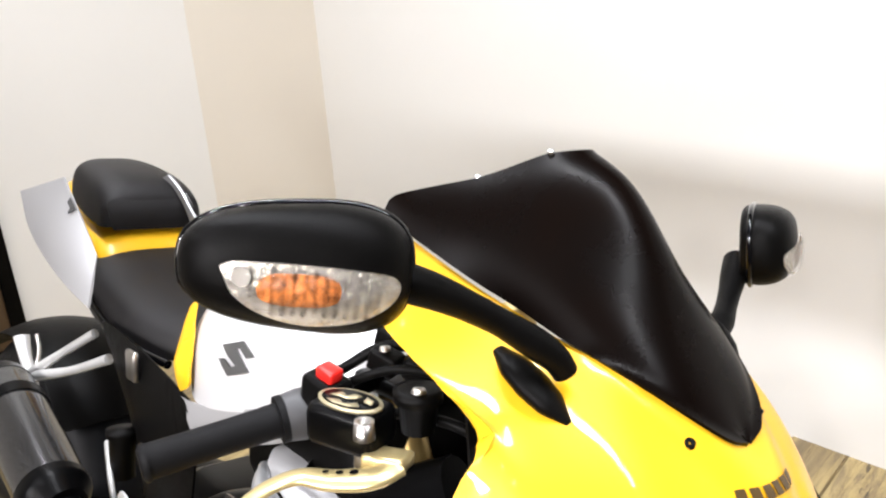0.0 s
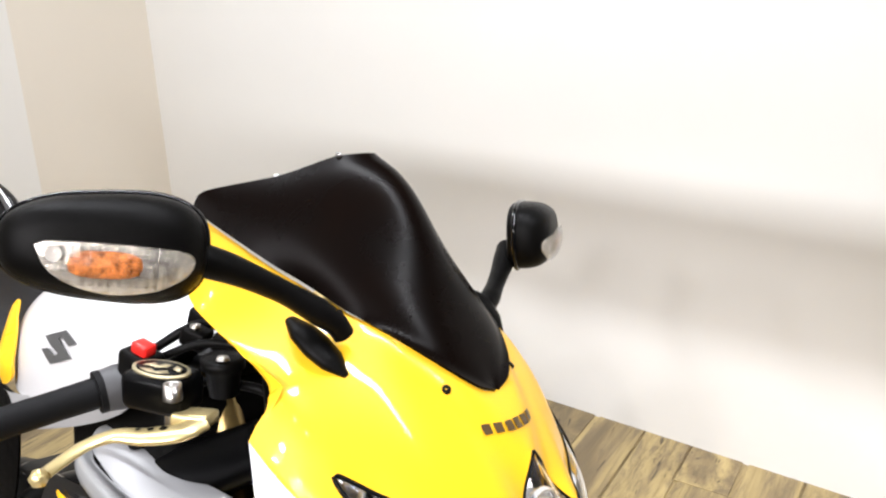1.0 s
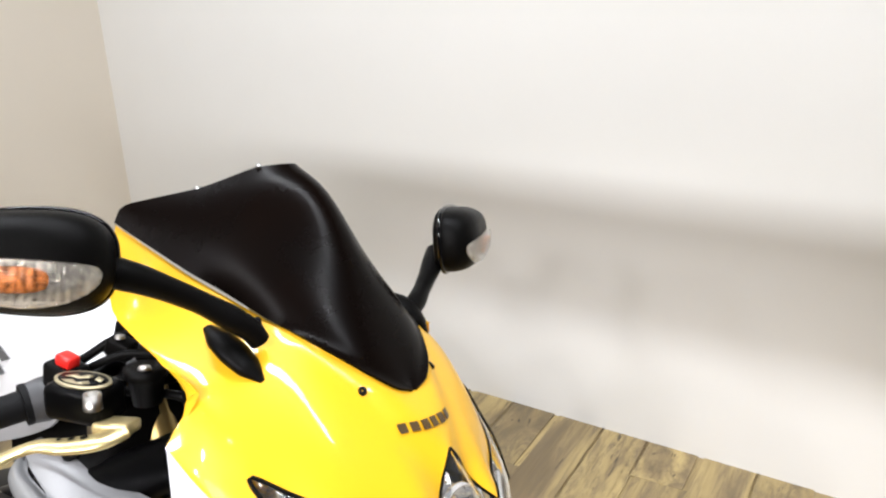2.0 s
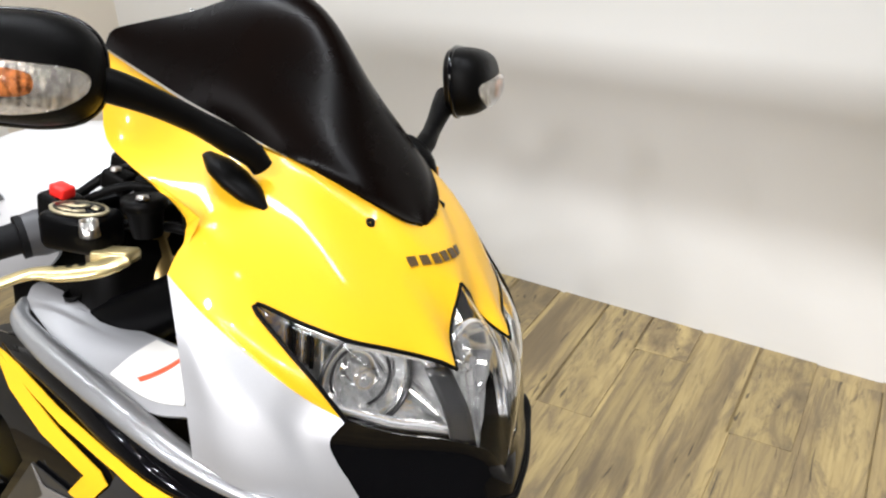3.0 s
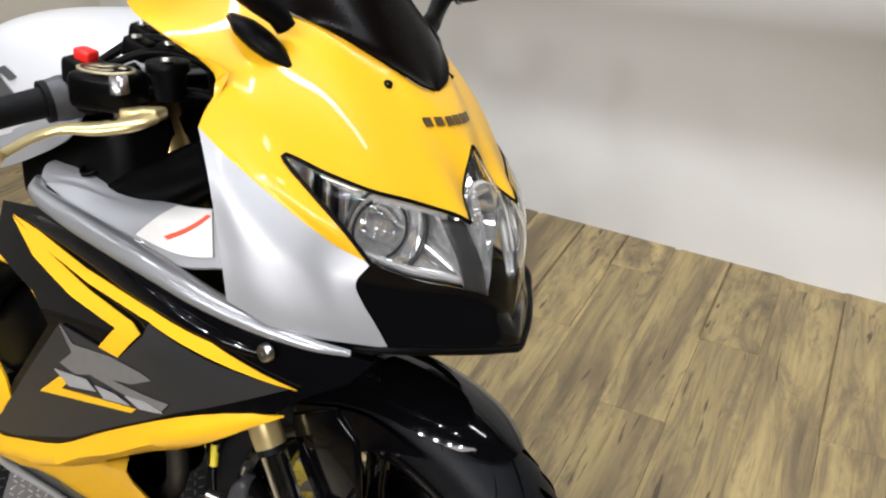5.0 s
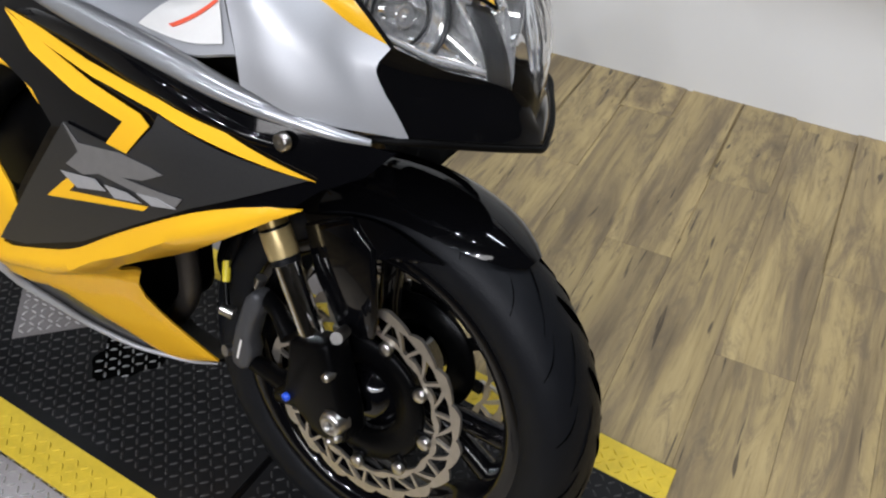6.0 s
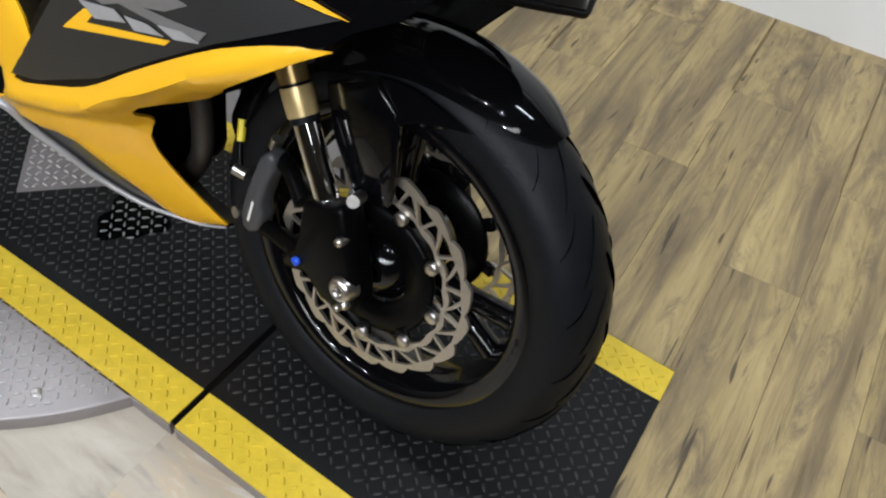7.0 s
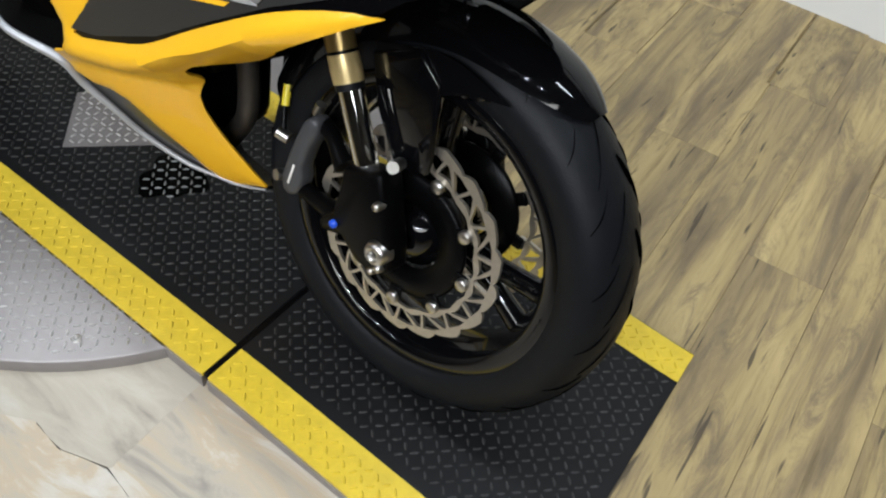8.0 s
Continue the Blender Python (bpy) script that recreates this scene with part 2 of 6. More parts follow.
def wood_material():
    m = bpy.data.materials.new("weathered_vinyl_plank")
    m.use_nodes = True
    n, ln = m.node_tree.nodes, m.node_tree.links
    p = n["Principled BSDF"]
    tc, info = n.new("ShaderNodeTexCoord"), n.new("ShaderNodeObjectInfo")
    off = n.new("ShaderNodeVectorMath")
    off.operation = "MULTIPLY_ADD"
    scale = n.new("ShaderNodeCombineXYZ")
    for k in range(3):
        ln.new(info.outputs["Random"], scale.inputs[k])
    off.inputs[1].default_value = (37.0, 53.0, 11.0)
    ln.new(scale.outputs[0], off.inputs[0])
    ln.new(tc.outputs["Object"], off.inputs[2])

    def noise_at(sx, sy, size, detail=8, rough=0.6, dist=0.0):
        mp = n.new("ShaderNodeMapping")
        mp.inputs["Scale"].default_value = (sx, sy, 1)
        ln.new(off.outputs[0], mp.inputs["Vector"])
        t = n.new("ShaderNodeTexNoise")
        t.inputs["Scale"].default_value, t.inputs["Detail"].default_value, t.inputs["Roughness"].default_value, t.inputs["Distortion"].default_value = size, detail, rough, dist
        ln.new(mp.outputs[0], t.inputs["Vector"])
        return t.outputs["Fac"]

    def ramp(fac, stops):
        r = n.new("ShaderNodeValToRGB")
        while len(r.color_ramp.elements) < len(stops):
            r.color_ramp.elements.new(0.5)
        for e, (at, c) in zip(r.color_ramp.elements, stops):
            e.position, e.color = at, (*c, 1)
        ln.new(fac, r.inputs["Fac"])
        return r.outputs["Color"]

    def blend(a, b, fac, mode="MIX"):
        x = n.new("ShaderNodeMix")
        x.data_type, x.blend_type = "RGBA", mode
        ln.new(a, x.inputs["A"])
        ln.new(b, x.inputs["B"])
        if isinstance(fac, float):
            x.inputs["Factor"].default_value = fac
        else:
            ln.new(fac, x.inputs["Factor"])
        return x.outputs["Result"]

    broad = ramp(noise_at(5.0, 0.75, 2.0, 7, 0.58, 0.9), [(0.30, (0.165, 0.121, 0.064)), (0.44, (0.278, 0.208, 0.103)), (0.53, (0.388, 0.292, 0.130)), (0.68, (0.470, 0.358, 0.162))])
    fine = ramp(noise_at(34.0, 1.2, 3.0, 9, 0.7, 0.3), [(0.30, (0.42, 0.39, 0.35)), (0.45, (0.90, 0.89, 0.87)), (0.60, (1, 1, 1)), (0.8, (1.05, 1.04, 1.02))])
    col = blend(broad, fine, 0.8, "MULTIPLY")
    smudge = ramp(noise_at(15.0, 2.2, 1.4, 9, 0.78, 1.3), [(0.48, (0, 0, 0)), (0.64, (0.85, 0.85, 0.85))])
    grey = n.new("ShaderNodeRGB")
    grey.outputs[0].default_value = (0.150, 0.112, 0.066, 1)
    col = blend(col, grey.outputs[0], smudge)
    scratch = ramp(noise_at(42.0, 3.0, 1.5, 2, 0.5, 0.6), [(0.665, (0, 0, 0)), (0.71, (0.85, 0.85, 0.85))])
    line = n.new("ShaderNodeRGB")
    line.outputs[0].default_value = (0.05, 0.036, 0.022, 1)
    col = blend(col, line.outputs[0], scratch)
    vor = n.new("ShaderNodeTexVoronoi")
    vmap = n.new("ShaderNodeMapping")
    vmap.inputs["Scale"].default_value = (6.6, 2.4, 1)
    ln.new(off.outputs[0], vmap.inputs["Vector"])
    ln.new(vmap.outputs[0], vor.inputs["Vector"])
    vor.inputs["Scale"].default_value = 1.0
    knot = ramp(vor.outputs["Distance"], [(0.02, (0.75, 0.75, 0.75)), (0.06, (0, 0, 0))])
    dark = n.new("ShaderNodeRGB")
    dark.outputs[0].default_value = (0.07, 0.045, 0.022, 1)
    col = blend(col, dark.outputs[0], knot)
    tint = n.new("ShaderNodeMapRange")
    tint.inputs["To Min"].default_value, tint.inputs["To Max"].default_value = 0.9, 1.08
    ln.new(info.outputs["Random"], tint.inputs["Value"])
    grow = n.new("ShaderNodeVectorMath")
    grow.operation = "SCALE"
    ln.new(col, grow.inputs[0])
    ln.new(tint.outputs[0], grow.inputs["Scale"])
    ln.new(grow.outputs[0], p.inputs["Base Color"])
    p.inputs["Roughness"].default_value = 0.5
    k = n.new("ShaderNodeBump")
    k.inputs["Strength"].default_value, k.inputs["Distance"].default_value = 0.25, 0.001
    ln.new(noise_at(60.0, 3.0, 3.0), k.inputs["Height"])
    ln.new(k.outputs[0], p.inputs["Normal"])
    return m


M_WOOD = wood_material()


def stone_material(name, turn, stops):
    m = material(name, (0.4, 0.35, 0.28), 0.5, bump=0.25, bump_scale=90)
    n, ln = m.node_tree.nodes, m.node_tree.links
    tc, mp = n.new("ShaderNodeTexCoord"), n.new("ShaderNodeMapping")
    mp.inputs["Rotation"].default_value, mp.inputs["Scale"].default_value = (0, 0, radians(turn)), (1.0, 3.2, 1)
    t, r = n.new("ShaderNodeTexNoise"), n.new("ShaderNodeValToRGB")
    t.inputs["Scale"].default_value, t.inputs["Detail"].default_value, t.inputs["Roughness"].default_value, t.inputs["Distortion"].default_value = 5.0, 9, 0.62, 0.8
    ln.new(tc.outputs["Object"], mp.inputs["Vector"])
    ln.new(mp.outputs[0], t.inputs["Vector"])
    ln.new(t.outputs["Fac"], r.inputs["Fac"])
    while len(r.color_ramp.elements) < len(stops):
        r.color_ramp.elements.new(0.5)
    for e, (at, c) in zip(r.color_ramp.elements, stops):
        e.position, e.color = at, (*c, 1)
    ln.new(r.outputs["Color"], n["Principled BSDF"].inputs["Base Color"])
    return m


M_STONE = stone_material("stone_look_vinyl", -35, [(0.28, (0.25, 0.225, 0.19)), (0.42, (0.40, 0.35, 0.275)), (0.52, (0.44, 0.355, 0.245)), (0.60, (0.49, 0.44, 0.36)), (0.75, (0.55, 0.52, 0.47))])
M_STONE2 = stone_material("grey_stone_look_vinyl", 10, [(0.30, (0.24, 0.215, 0.175)), (0.45, (0.38, 0.335, 0.265)), (0.58, (0.43, 0.385, 0.31)), (0.75, (0.47, 0.44, 0.38))])
M_JOINT = material("dark_joint", (0.05, 0.045, 0.04), 0.8, 0, 0, 40, 0.4, 0.6)

floor = structure("floor", box(-3.0, -4.4, -0.14, 3.4, 1.7, FLOOR_Z - 0.004), M_WOOD, "weathered brown wood-look vinyl floor", "floor")


def wall_between(name, a, b, mat, label, thick=0.12, high=2.8, side=1):
    a, b = Vector((*a, 0)), Vector((*b, 0))
    d = (b - a).normalized()
    n = Vector((-d.y, d.x, 0)) * thick * side
    base = [a, b, b + n, a + n]
    return structure(name, prism([(p.x, p.y) for p in base], -0.1, high, "z"), mat, label, "wall")


wall_between("wall_north", (-2.49, 1.557), (3.4, 1.557), M_WALL, "smooth cream painted showroom wall")
wall_between("wall_corner", (-2.64, 1.08), (-2.49, 1.557), M_TAN, "beige painted wall return beside the corner")
wall_between("wall_west", (-2.72, -4.4), (-2.64, 1.08), M_WALL, "cream painted wall behind the motorcycle")
wall_between("wall_south", (3.4, -4.4), (-2.9, -4.4), M_DARKWALL, "plain charcoal wall on the far side of the room")
wall_between("wall_east", (3.4, 1.7), (3.4, -4.4), M_DARKWALL, "plain charcoal wall at the end of the room")
structure("ceiling", box(-3.0, -4.6, 2.8, 3.6, 1.8, 2.9), M_CEIL, "plain dark ceiling", "ceiling")

# unseen bar added under the ceiling to cast the wall's soft dark band
rail_root = tagged(new("lighting_rail"), "unseen grey bar added to cast a soft dark band on the wall", "rail")
rail_root.matrix_world = pose(-0.2, 0.91, 1.53)
part("rail", box(-1.1, -0.045, -0.045, 3.4, 0.045, 0.045, 0.004), M_ALU, rail_root)
for x in (0.9, 3.0):
    part("hanger", box(x - 0.005, -0.005, 0.045, x + 0.005, 0.005, 1.27, 0.001), M_ALU, rail_root)

# mesh screen that leans on the west wall
screen_root = tagged(new("mesh_screen"), "black steel screen with wire mesh and wooden edge by the wall", "screen")
screen_root.matrix_world = pose(-2.675, -0.17, FLOOR_Z)
part("frame_post", box(0, 0.40, 0, 0.05, 0.45, 1.5, 0.004), M_FRAME, screen_root)
part("frame_post", box(0, -0.45, 0, 0.05, -0.40, 1.5, 0.004), M_FRAME, screen_root)
part("frame_rail", box(0, -0.40, 0.0, 0.05, 0.40, 0.13, 0.004), M_FRAME, screen_root)
part("frame_rail", box(0, -0.40, 1.45, 0.05, 0.40, 1.5, 0.004), M_FRAME, screen_root)
M_BROWN = material("brown_wood", (0.10, 0.06, 0.03), 0.55, 0, 0, 20, 0.7, 0.5, stretch=(1, 1, 0.1))
part("wooden_batten", box(0.01, 0.34, 0.13, 0.04, 0.40, 1.45, 0.003), M_BROWN, screen_root, "brown wooden batten")
wires = []
for k in range(40):
    y = -0.40 + 0.0186 * k
    wires.append(box(0.022, y, 0.13, 0.026, y + 0.003, 1.45))
for k in range(70):
    z = 0.13 + 0.0186 * k
    wires.append(box(0.026, -0.40, z, 0.030, 0.34, z + 0.003))
part("wire_mesh", join(*wires), M_STEEL, screen_root, "fine steel wire mesh", False, "stuff")

# ---- the turntable and the tread-plate ramp ----


def lug(length, width, height):
    a, b = length / 2, width / 2
    ring = [(-a, 0, 0), (-a * 0.5, -b, 0), (a * 0.5, -b, 0), (a, 0, 0), (a * 0.5, b, 0), (-a * 0.5, b, 0)]
    top = [(-a * 0.55, 0, height), (-a * 0.3, -b * 0.45, height), (a * 0.3, -b * 0.45, height), (a * 0.55, 0, height), (a * 0.3, b * 0.45, height), (-a * 0.3, b * 0.45, height)]
    faces = [(i, (i + 1) % 6, 6 + (i + 1) % 6, 6 + i) for i in range(6)] + [(6, 7, 8, 9, 10, 11)]
    return ring + top, faces


def lugs(inside, x0, x1, y0, y1, height_at, step=0.0172, slope=-0.02, length=0.0158, width=0.0040, height=0.0022):
    """Raised lugs that stand crosswise in turn, over the part of the plate that inside() allows."""
    base = lug(length, width, height)
    verts, faces = [], []
    for j in range(int((y1 - y0) / step) + 1):
        for i in range(int((x1 - x0) / step) + 1):
            y = y0 + (j + 0.5) * step
            x = x0 + (i + 0.5) * step + slope * y
            if not inside(x, y):
                continue
            m = pose(x, y, height_at(x, y), 0, 0, 45 if (i + j) % 2 else -45)
            v, f = moved(base, m)
            k = len(verts)
            verts += v
            faces += [tuple(q + k for q in face) for face in f]
    return verts, faces


def seam_x(y):
    return -0.209 - 0.02 * y


def end_x(y):
    return 0.387 - 0.048 * y


def ramp_z(x):
    return 0.004 - 0.028 * max(0.0, (x + 0.15)) / 0.53


turntable = tagged(new("turntable"), "round aluminium tread-plate turntable set on the floor", "turntable")
turntable.matrix_world = pose(-0.787, 0, 0)
TT = 0.574
part("disc", lathe([(-0.002, 0.0), (-0.002, TT - 0.004), (-0.006, TT), (FLOOR_Z, TT)], 160, "z"), M_APLATE, turntable, "silver tread-plate disc")
part("tread_lug", lugs(lambda x, y: math.hypot(x, y) < TT - 0.02 and y < -0.27, -TT, TT, -TT, -0.25, lambda x, y: -0.002), M_ALUG, turntable, "", False, "stuff")
for k in range(4):
    a = radians(-150 + 35 * k)
    part("screw", moved(lathe([(0.0, 0.0), (0.0025, 0.004), (0.0025, 0.007), (0.0, 0.009)], 12, "z"), pose((TT - 0.045) * math.cos(a), (TT - 0.045) * math.sin(a), -0.002)), M_STEEL, turntable)

ramp = tagged(new("ramp"), "black tread-plate display ramp with yellow edges under the motorcycle", "ramp")
Y0, Y1, Y2, Y3 = -0.292, -0.220, 0.213, 0.283


def ramp_plate(y0, y1, x0, x1, top, bottom):
    """A slab whose ends follow the slanted seams."""
    xs = np.linspace(0, 1, 12)
    v, f = [], []
    for y in (y0, y1):
        for s in xs:
            x = x0(y) + s * (x1(y) - x0(y))
            v += [(x, y, top(x)), (x, y, bottom)]
    n = len(xs)
    for i in range(n - 1):
        a, b = 2 * i, 2 * (n + i)
        f += [(a, a + 2, b + 2, b), (a + 1, a, b, b + 1)[:0] or (a + 1, a + 3, a + 2, a), (b, b + 2, b + 3, b + 1)]
    f += [(0, 2 * n, 2 * n + 1, 1), (2 * n - 2, 2 * n - 1, 4 * n - 1, 4 * n - 2)]
    return v, f


GAP = 0.006
for nm, lo, hi, mat, lab in (("black_plate", Y1, Y2, M_BPLATE, ""), ("yellow_edge", Y0, Y1, M_YPLATE, "scuffed yellow tread-plate edge"), ("yellow_edge", Y2, Y3, M_YPLATE, "scuffed yellow tread-plate edge")):
    for x0, x1, top in ((lambda y: -1.75, lambda y: seam_x(y) - GAP, lambda x: 0.004), (lambda y: seam_x(y) + GAP, end_x, ramp_z)):
        part(nm, ramp_plate(lo, hi, x0, x1, top, -0.022), mat, ramp, lab, False)
for x0, x1 in ((lambda y: -1.75, lambda y: seam_x(y) - GAP), (lambda y: seam_x(y) + GAP, lambda y: end_x(y) - 0.004)):
    part("skirt", ramp_plate(Y0 - 0.003, Y3 - 0.01, x0, x1, lambda x: ramp_z(x) - 0.006, FLOOR_Z - 0.002), M_APLATE, ramp, "bare metal skirt of the ramp", False)
M_WET = material("wet_black_plate", (0.002, 0.002, 0.002), 0.12, 0, 0, 30, 0.3, 0.7, spec=0.04)
# the glint on the wet lugs is painted as a pale base colour
M_WETLUG = material("wet_glint_lug", (0.45, 0.45, 0.44), 0.2, 0.5, 0, 40, 0.5, 0.5)


def wet(x, y):
    """Inside the spilt wet patch on the black plate."""
    a = math.atan2((y + 0.03) / 0.062, (x + 0.59) / 0.062)
    return math.hypot((x + 0.59) / 0.062, (y + 0.03) / 0.062) < 1 + 0.16 * math.sin(3 * a + 0.6) + 0.08 * math.sin(7 * a)


spill = []
for k in range(72):
    reach, a = 0.02, math.tau * k / 72
    while wet(-0.59 + reach * math.cos(a), -0.03 + reach * math.sin(a)):
        reach += 0.001
    spill.append((-0.59 + reach * math.cos(a), -0.03 + reach * math.sin(a), 0.0047))
part("wet_patch", (spill, [tuple(range(72))]), M_WET, ramp, "wet shiny patch on the black plate", False)
part("tread_lug", lugs(wet, -0.70, -0.48, -0.13, 0.07, lambda x, y: 0.0045), M_WETLUG, ramp, "wet lugs with their shine painted pale", False, "stuff")
for x0, x1, top in ((-1.45, -0.2, lambda x, y: 0.004), (-0.35, 0.45, lambda x, y: ramp_z(x))):
    left = x0 < -1
    ok = (lambda x, y: x < seam_x(y) - 0.015) if left else (lambda x, y: seam_x(y) + 0.015 < x < end_x(y) - 0.012)
    part("tread_lug", lugs(lambda x, y: ok(x, y) and not wet(x, y) and Y1 + 0.01 < y < Y2 - 0.01, x0, x1, Y1, Y2, top), M_BLUG, ramp, "pale raised lugs", False, "stuff")
    part("tread_lug", lugs(lambda x, y: ok(x, y), x0, x1, Y0 + 0.006, Y1 - 0.02, top), M_YPLATE, ramp, "", False, "stuff")
    part("tread_lug", lugs(lambda x, y: ok(x, y), x0, x1, Y2 + 0.004, Y3 - 0.02, top), M_YPLATE, ramp, "", False, "stuff")
part("seam_bar", box(0, 0, 0, 0.010, 0.58, 0.012, 0.001), M_FRAME, ramp).matrix_local = pose(seam_x(-0.29) - 0.005, -0.29, FLOOR_Z + 0.022, 0, 0, 1.1)
patch_plate = tagged(new("floor_plate"), "small square of bare aluminium tread plate on the ramp", "plate")
patch_plate.matrix_world = pose(-0.81, 0.003, 0.0055, 0, 0, 45)
part("plate", box(-0.086, -0.086, -0.001, 0.086, 0.086, 0.0015), M_APLATE, patch_plate, "", False)
part("tread_lug", moved(lugs(lambda x, y: True, -0.08, 0.08, -0.08, 0.08, lambda x, y: 0.0015, slope=0.0), pose(0, 0, 0)), M_ALUG, patch_plate, "", False, "stuff")

# floor planks
PLANK_W, PLANK_L = 0.152, 0.92
plank_mesh = bpy.data.meshes.new("plank")
pv, pf = box(-PLANK_W / 2 + 0.0003, -PLANK_L / 2 + 0.0003, -0.004, PLANK_W / 2 - 0.0003, PLANK_L / 2 - 0.0003, 0.0, 0.0005, 1)
plank_mesh.from_pydata(pv, [], pf)
plank_mesh.materials.append(M_WOOD)
GRAIN_TURN = math.degrees(math.atan2(GRAIN.y, GRAIN.x)) - 90
for i in range(-16, 18):
    for j in range(-3, 4):
        shift = (i * 0.37) % 1.0
        p = ACROSS * (PLANK_W * i) + GRAIN * (PLANK_L * (j + shift))
        if not (-2.5 < p.x < 1.6 and -0.8 < p.y < 1.95) or (p.y < -0.15 and p.x < 0.35):
            continue
        back = p.y - PLANK_L / 2
        cut = min(1.0, (1.60 - back) / PLANK_L)  # the last plank of a row is cut at the wall
        if cut < 0.02:
            continue
        ob = new("plank", plank_mesh)
        ob.parent = floor
        ob.matrix_local = pose(p.x, p.y - PLANK_L * (1 - cut) / 2, FLOOR_Z, 0, 0, GRAIN_TURN) @ Matrix.Diagonal((1, cut, 1, 1))

# flagstone-patterned vinyl beside the turntable
STONES = [
    [(-0.222, -0.262), (0.42, -0.262), (0.50, -0.60), (0.10, -0.70), (-0.14, -0.485), (-0.205, -0.475)],
    [(-0.228, -0.262), (-0.95, -0.262), (-0.95, -0.60), (-0.60, -0.56), (-0.40, -0.522), (-0.354, -0.496), (-0.29, -0.500), (-0.212, -0.474)],
    [(-0.212, -0.486), (-0.29, -0.512), (-0.354, -0.508), (-0.40, -0.534), (-0.60, -0.572), (-0.95, -0.612), (-0.95, -1.1), (-0.15, -1.1), (-0.05, -0.85), (-0.08, -0.60), (-0.146, -0.494)],
    [(0.10, -0.715), (-0.07, -0.60), (-0.04, -0.85), (-0.13, -1.1), (0.80, -1.1), (0.80, -0.52), (0.512, -0.61)],
]
for k, o in enumerate(STONES):
    mid = Vector((sum(p[0] for p in o) / len(o), sum(p[1] for p in o) / len(o)))
    o = [tuple(Vector(p) + (Vector(p) - mid).normalized() * 0.0088) for p in o]
    jag = []
    for i in range(len(o)):
        a, b = Vector((*o[i], 0)), Vector((*o[(i + 1) % len(o)], 0))
        n = max(1, int((b - a).length / 0.03))
        for q in range(n):
            p = a.lerp(b, q / n)
            w = 0.004 if q else 0.0
            jag.append((p.x + w * noise.noise((p.x * 30, p.y * 30, k)), p.y + w * noise.noise((p.x * 30, p.y * 30, k + 9))))
    part("stone", prism(jag, FLOOR_Z - 0.004, FLOOR_Z + 0.0006 + 0.0004 * k, "z"), (M_STONE, M_STONE2)[k % 2], floor, "", False)
structure("joint_bed", box(-1.0, -1.15, FLOOR_Z - 0.006, 0.85, -0.262, FLOOR_Z - 0.0028), M_JOINT, "dark joints between stone-look vinyl pieces", "floor")


MID = 0.0  # the machine's middle plane


def across(p):
    """The place on the far half that mirrors this one."""
    return (p[0], 2 * MID - p[1], p[2])


def sheet(grids, thick, out, smooth=0, mirror=False):
    """One welded skin from patches, given a thickness on the side away from out. mirror: adds the far half."""
    bm = bmesh.new()
    for g in grids:
        n = normals(g)
        flip = n[g.shape[0] // 2, g.shape[1] // 2] @ np.array(out, float) < 0
        for s in ((1, -1) if mirror else (1,)):
            vs = [bm.verts.new(tuple(p) if s > 0 else across(p)) for p in g.reshape(-1, 3)]
            for q in grid_faces(*g.shape[:2], 0, flip ^ (s < 0)):
                a = [vs[i] for i in q]
                if len({tuple(round(c, 5) for c in v.co) for v in a}) > 2:
                    bm.faces.new(a)
    bmesh.ops.remove_doubles(bm, verts=bm.verts[:], dist=0.0006)
    for _ in range(smooth):
        bmesh.ops.smooth_vert(bm, verts=[v for v in bm.verts if not v.is_boundary], factor=0.5, use_axis_x=True, use_axis_y=True, use_axis_z=True)
    bm.normal_update()
    bmesh.ops.solidify(bm, geom=bm.faces[:], thickness=thick)
    for e in bm.edges:
        if len(e.link_faces) == 2 and e.calc_face_angle(0) > radians(50):
            e.smooth = False
    return bm


def flat_panel(outline, place, thick, puff=0.0, reach=0.02, longest=0.02, closed=True, out=(0, -1, 0)):
    """A panel of any outline (pairs), laid on a curved surface by place(a, b); puff: how far its middle stands proud, within reach of its rim."""
    pts = spline([(*p, 0) for p in outline + outline[:1]], 8 * len(outline))[:-1, :2] if closed else np.array(outline, float)
    bm = bmesh.new()
    ring = [bm.verts.new((p[0], p[1], 0)) for p in pts]
    bm.faces.new(ring)
    bmesh.ops.triangulate(bm, faces=bm.faces[:])
    for _ in range(6):
        long = [e for e in bm.edges if e.calc_length() > longest]
        if not long:
            break
        bmesh.ops.subdivide_edges(bm, edges=long, cuts=1)
        bmesh.ops.triangulate(bm, faces=bm.faces[:])
    for _ in range(4):
        bmesh.ops.smooth_vert(bm, verts=[v for v in bm.verts if not v.is_boundary], factor=0.5, use_axis_x=True, use_axis_y=True, use_axis_z=True)
    a, b = pts, np.roll(pts, -1, 0)
    o = Vector(out)
    for v in bm.verts:
        q = np.array(v.co[:2])
        t = np.clip(((q - a) * (b - a)).sum(1) / np.maximum(((b - a) ** 2).sum(1), 1e-12), 0, 1)
        d = np.linalg.norm(q - a - t[:, None] * (b - a), axis=1).min()
        v.co = Vector(place(*q)) + o * puff * (1 - math.exp(-d / reach))
    bm.normal_update()
    if sum((f.normal.dot(o) for f in bm.faces)) < 0:
        bmesh.ops.reverse_faces(bm, faces=bm.faces[:])
    bm.normal_update()
    bmesh.ops.solidify(bm, geom=bm.faces[:], thickness=thick)
    for e in bm.edges:
        if len(e.link_faces) == 2 and e.calc_face_angle(0) > radians(50):
            e.smooth = False
    return bm


# ---- the motorcycle: fairing ----
bike = tagged(new("motorcycle"), "yellow, silver and black sport motorcycle leaning on the ramp", "motorcycle")
